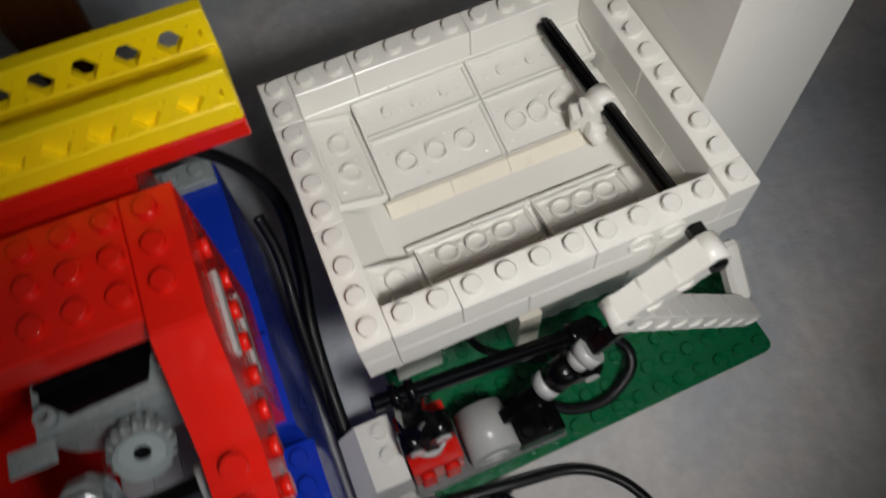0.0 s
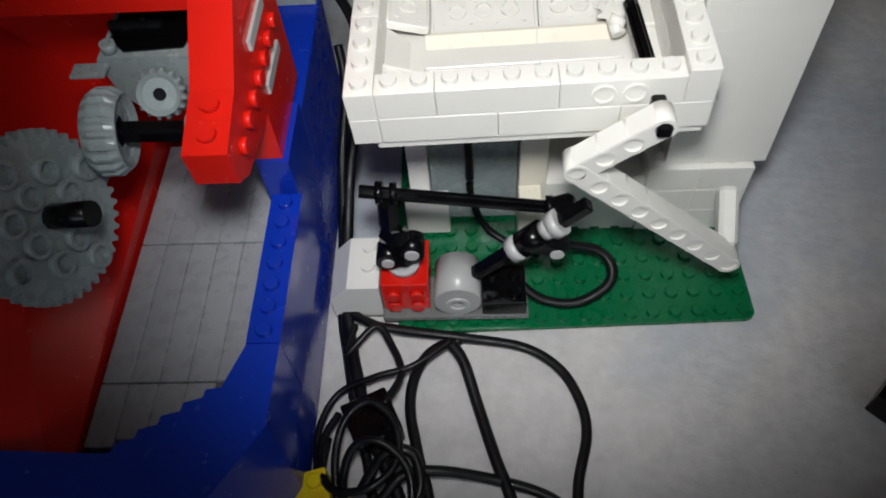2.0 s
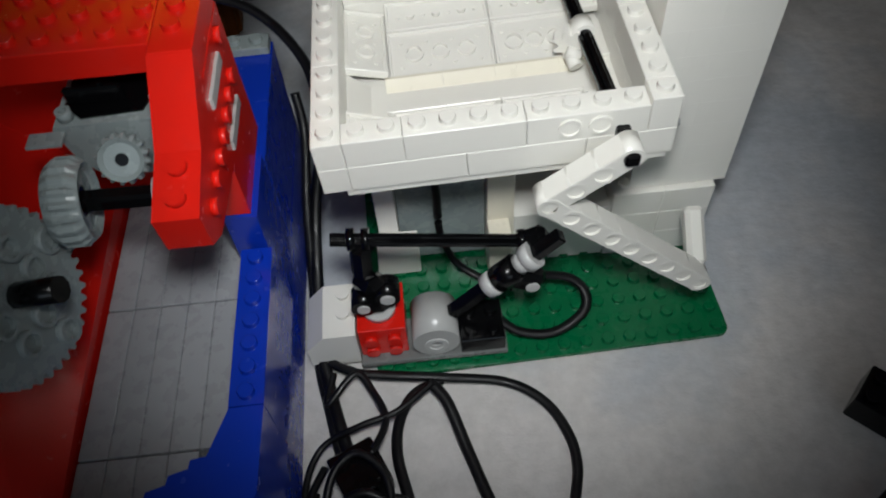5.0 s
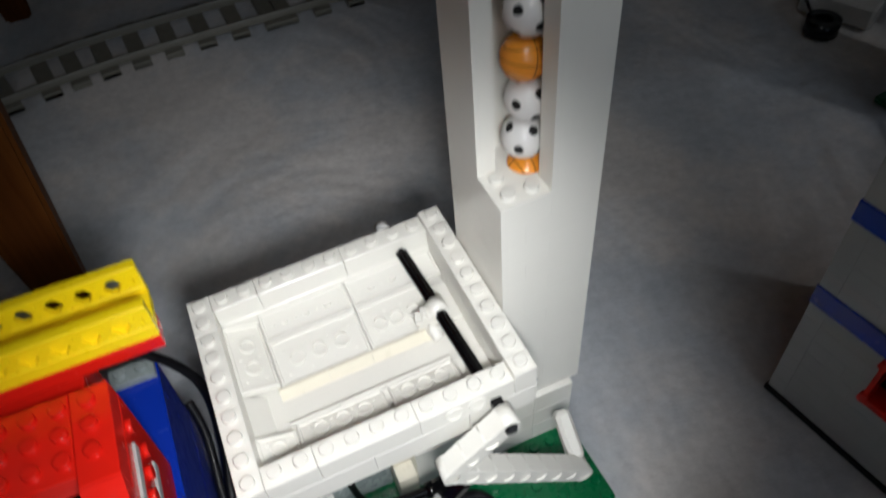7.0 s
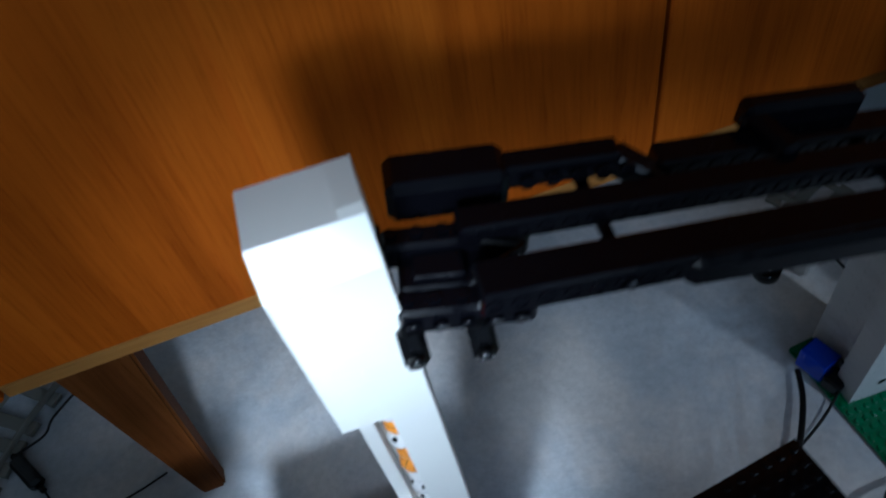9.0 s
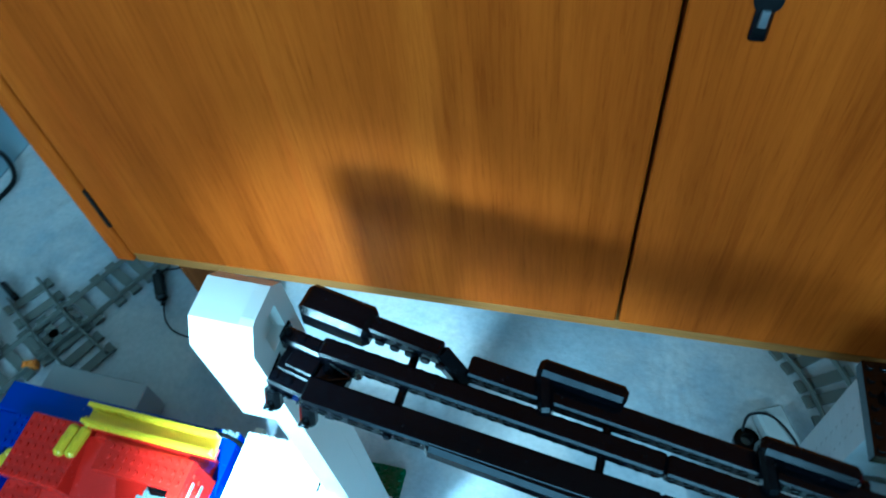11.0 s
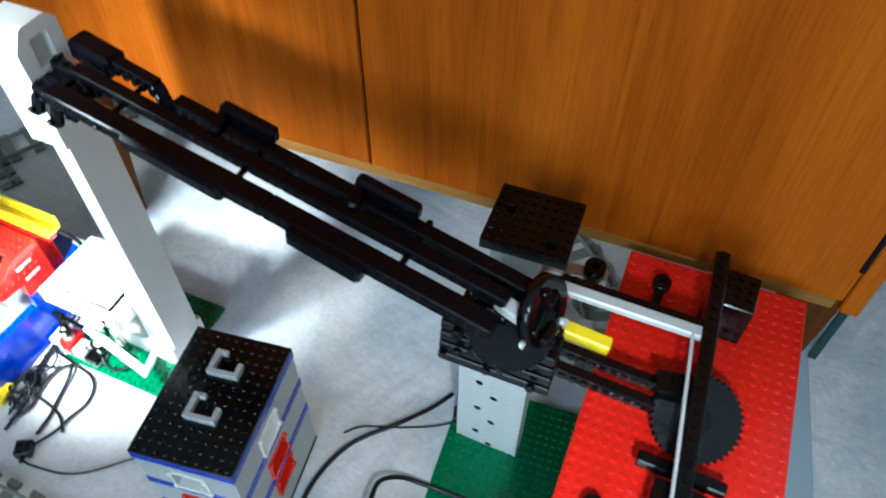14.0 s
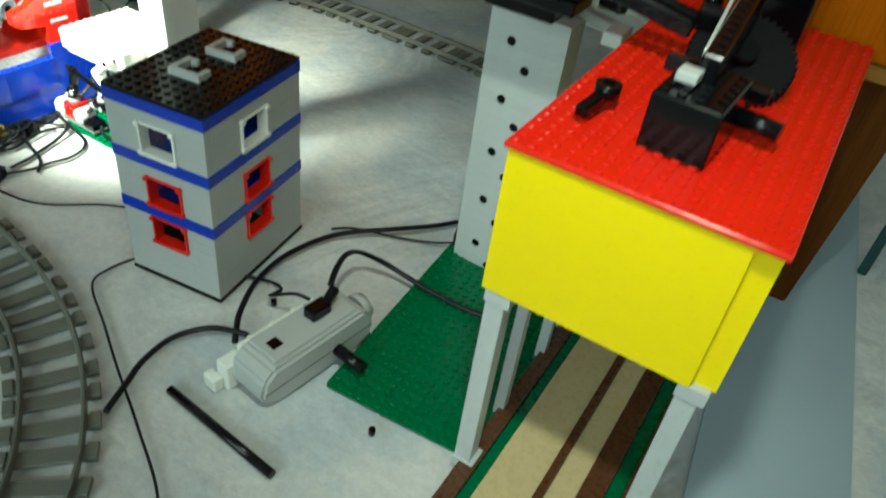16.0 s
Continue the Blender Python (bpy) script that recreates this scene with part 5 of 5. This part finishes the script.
brick_loose(2, 3, -.0240, -.0990, 15, YELLOW, "yellow loose brick among tangled cables")
brick_loose(2, 1, -.334, .118, 20, ORANGE, "small orange brick beside the track crossing")
for x, y in ((.3654, -.0763), (.5089, -.1261)):
    solo("loose_pin", tube(B(), (x, y, .0002), (x, y, .0055), .0026, 10), BLACK, "tiny black pin standing on the sheet", "toy pin")


# ---------------------------------------------------------------- railway track
def track(label, pts, gap=.024):
    t = thing("train_track", label, "train track", group="toy train track")
    P = [Vector((x, y, 0)) for x, y in pts]
    path = []
    for i in range(len(P) - 1):
        a, b, c, d = P[max(i - 1, 0)], P[i], P[i + 1], P[min(i + 2, len(P) - 1)]
        for k in range(12):
            u = k / 12
            path.append(.5 * ((2 * b) + (c - a) * u + (2 * a - 5 * b + 4 * c - d) * u * u + (3 * b - a - 3 * c + d) * u ** 3))
    path.append(P[-1])
    for side in (-1, 1):
        bm = B()
        rows = []
        for i, p in enumerate(path):
            w = (path[min(i + 1, len(path) - 1)] - path[max(i - 1, 0)]).normalized()
            s = Vector((-w.y, w.x, 0)) * side
            rows.append([bm.verts.new(p + s * o + Vector((0, 0, z))) for o, z in ((.0180, .0036), (.0222, .0036), (.0215, .0078), (.0210, .0092), (.0192, .0092), (.0187, .0078))])
        for a, b in zip(rows, rows[1:]):
            for k in range(6):
                bm.faces.new((a[k], a[(k + 1) % 6], b[(k + 1) % 6], b[k]))
        bm.faces.new(rows[0][::-1])
        bm.faces.new(rows[-1])
        part("rail", bm, RAIL, t)
    key = "sleeper"
    if key not in STORE:
        bm = B()
        cbox(bm, -.0062, -.031, .0003, .0062, .031, .0036, .0004)
        for s in (-1, 1):
            cbox(bm, -.0068, s * .0275 - .0035, .0003, .0068, s * .0275 + .0035, .0052, .0004)
        STORE[key] = mesh_of("sleeper", bm, RAIL)
    acc = gap / 2
    for a, b in zip(path, path[1:]):
        L = (b - a).length
        acc += L
        if acc >= gap:
            acc -= gap
            w = (b - a).normalized()
            part("sleeper", STORE[key], RAIL, t, "", pose(b.x, b.y, 0, 0, 0, math.degrees(math.atan2(w.y, w.x))))
    return t


track("curved dark grey toy train track under the sideboard", [(-.385, .02), (-.355, .11), (-.31, .20), (-.25, .315), (-.16, .405), (-.05, .437), (.10, .445), (.26, .443), (.37, .425), (.455, .378), (.515, .318), (.548, .252), (.560, .200)])
track("curved grey toy train track on the sheet", [(-.04, -.195), (.06, -.182), (.14, -.186), (.22, -.200), (.28, -.222), (.333, -.254), (.375, -.292), (.41, -.345), (.43, -.42)])
track("short crossing of grey toy train track", [(-.400, .215), (-.33, .175), (-.255, .140)])


# ---------------------------------------------------------------- grey motor, bar and other loose technic parts
def motor(x, y, turn, label, scale=1.0):
    t = thing("electric_motor", label, "toy motor", pose(x, y, 0, 0, 0, turn) @ Matrix.Diagonal((scale, scale, scale, 1)))
    bm = B()
    prism(bm, [(-.052, .013), (-.046, .005), (-.034, .001), (.036, .001), (.050, .006), (.054, .016), (.052, .026), (.044, .0345), (-.040, .0345), (-.049, .027)], "y", -.020, .016)
    bmesh.ops.bevel(bm, geom=list(bm.edges), offset=.0025, segments=2, affect="EDGES")
    part("body", bm, GREY, t, "light grey motor body")
    part("top_plate", cbox(B(), -.036, -.015, .0343, .040, .0135, .0372, .0010), GREY, t)
    part("seam", cbox(B(), -.050, -.0204, .0165, .051, -.0199, .0177, .0001), DGREY, t, "dark seam along the housing")
    part("end_cap", tube(B(), (.0515, -.002, .018), (.060, -.002, .018), .0125, 18, .0110), LGREY, t, "pale round end cap")
    for a, b, c, d, e, f in ((-.040, .0165, .0008, .030, .0225, .0290), (-.056, .0120, .0008, -.0405, .0240, .0240), (-.064, .0165, .0008, -.0562, .0290, .0130), (-.034, .0226, .0008, -.014, .0290, .0200), (.002, .0226, .0008, .018, .0280, .0160)):
        part("bracket", cbox(B(), a, b, c, d, e, f, .0010), WHITE, t, "pale plastic bracket")
    for x0 in (-.030, -.010, .010):
        part("bracket_stud", tube(B(), (x0, .0195, .0288), (x0, .0195, .0306), .0024, 10), WHITE, t)
    part("socket", cbox(B(), -.030, -.006, .0368, -.021, .003, .0376, .0003), BLACK, t, "dark socket")
    pl = part("cable_plug", cbox(B(), .006, -.006, .0370, .024, .006, .0465, .0015), BLACK, t)
    part("cable_boot", beam(B(), (.0235, 0, .0430), (.034, .002, .0500), .007, .006), BLACK, pl)
    part("axle", tube(B(), (.016, -.0198, .015), (.017, -.046, .014), .0048, 10), BLACK, t, "short black axle")
    return t


motor(.4240, -.1060, 84, "light grey electric motor with black cables on the sheet", 1.05)
motor(-.4150, .1360, -25, "grey electric train motor with cable beside the track", .9)
solo("axle_bar", tube(B(), (.374, -.1895, .0034), (.480, -.1950, .0034), .0034, 12), BLACK, "long black axle bar lying on the sheet", "axle")
cable("thin cable of the train motor", [(-.438, .150, .030), (-.470, .185, .022), (-.493, .207, .016), (-.460, .222, .008), (-.425, .214, .006)], 0.00094, 1.1)
solo("cable_joint", tube(B(), (-.428, .2150, .0065), (-.398, .200, .0065), .0042, 10), BLACK, "black cable joint on the sheet", "plug")


def inline_switch():
    t = thing("inline_switch", "black inline box on a thin cable behind the sideboard leg", "cable box", pose(-.227, .254, 0, 0, 0, -55))
    part("body", cbox(B(), -.0200, -.0065, .0004, .0200, .0065, .0130, .003), BLACK, t)
    for s in (-1, 1):
        part("cable_boot", tube(B(), (s * .0195, 0, .006), (s * .0270, 0, .005), .0028, 10), BLACK, t)
    return t


inline_switch()
cable("thin black cable running behind the sideboard leg", [(-.183, .320, .011), (-.205, .299, .010), (-.2150, .286, .006), (-.2415, .276, .005)], 0.00109, 1.1)
cable("thin black cable bending over the sheet behind the tower", [(-.2115, .232, .005), (-.200, .214, .003), (-.182, .203, .002), (-.155, .200, .002), (-.130, .205, .002), (-.106, .214, .001)], .0009, 1.1)


def sensor():
    t = thing("blue_sensor", "blue block with a black plug beside the grey pillar", "toy sensor", pose(.436, .118, .0018, 0, 0, 20))
    part("body", cbox(B(), -.010, -.012, 0, .010, .012, .022, .001), BLUE, t)
    part("black_end", cbox(B(), -.012, -.028, 0, .006, -.0125, .014, .002), BLACK, t)
    return t


sensor()
cable("thin black cable from the blue block", [(.440, .124, .022), (.450, .112, .018), (.447, .098, .010), (.420, .078, .004), (.385, .060, .003), (.350, .045, .003), (.335, .030, .003)], 0.00101, 1.2)


def battery_box():
    t = thing("battery_box", "pale grey box with a black cable under the sideboard", "battery box", pose(.480, .228, 0, 0, 0, -63))
    part("body", cbox(B(), -.026, -.014, .0004, .026, .014, .018, .002), LGREY, t)
    part("dial", ring(B(), (-.0014, -.0320, .001), (-.0014, -.0320, .012), .012, .006), BLACK, t)
    return t


battery_box()
cable("black cable round the pale grey box", [(.446, .222, .012), (.450, .236, .022), (.470, .236, .028), (.492, .215, .026), (.506, .190, .016), (.512, .160, .006)], 0.00117, 1.2)


# ---------------------------------------------------------------- edges of the place
# thin blue-grey strip laid over the sheet
solo("rug", cbox(B(), 0, -1.3, 0, .110, .42, .002, .0008), RUG, "blue-grey strip over the sheet beside the gate house", "rug", pose(.688, .10, .0005, 0, 0, 9), kind="structure")
solo("rug", cbox(B(), -1.2, 0, 0, 0, 1.60, .002, .0008), RUG, "blue-grey rug beside the sheet", "rug", pose(-.62, -.98, -.0005, 0, 0, -3), kind="structure")
solo("board", cbox(B(), .762, .330, .001, .771, .336, .120, .0008), TEAL, "dark teal board standing behind the sideboard leg", "board")


def heap(x, y, r, label, seed):
    bm = B()
    bmesh.ops.create_icosphere(bm, subdivisions=4, radius=r)
    for v in bm.verts:
        n = noise.noise(v.co * 9 + Vector((seed, 0, 0))) * .35 + noise.noise(v.co * 26 + Vector((0, seed, 0))) * .16
        v.co *= 1 + n
        v.co.z = max(v.co.z * .75 + r * .45, .002)
    for f in bm.faces:
        f.smooth = True
    t = thing("dark_bag", label, "bag", pose(x, y, 0))
    part("body", bm, DARKCLOTH, t)
    part("handle", sweep(B(), [(-r * .5, 0, r * .9), (-r * .35, -r * .1, r * 1.5), (0, -r * .2, r * 1.72), (r * .35, -r * .1, r * 1.5), (r * .5, 0, r * .9)], r * .045, 8, 2.5), DARKCLOTH, t)
    return t


heap(-.78, .50, .15, "crumpled black bag on the floor", 3)
heap(-.93, .28, .11, "crumpled black bag on the floor", 8)
heap(-.74, .44, .055, "small crumpled black pouch on the floor", 5)
rnd = random.Random(4)
for n in range(5):
    x, y, a = -.76 - .04 * n, .40 + .035 * n, rnd.uniform(0, 6.28)
    pts = []
    for k in range(7):
        a += rnd.uniform(-1.1, 1.1)
        x, y = x + .045 * math.cos(a), min(y + .045 * math.sin(a), .62)
        pts.append((x, y, .004 + .008 * rnd.random()))
    cable("dark cable tangled beside the black bags", pts, .0030, 1.2)
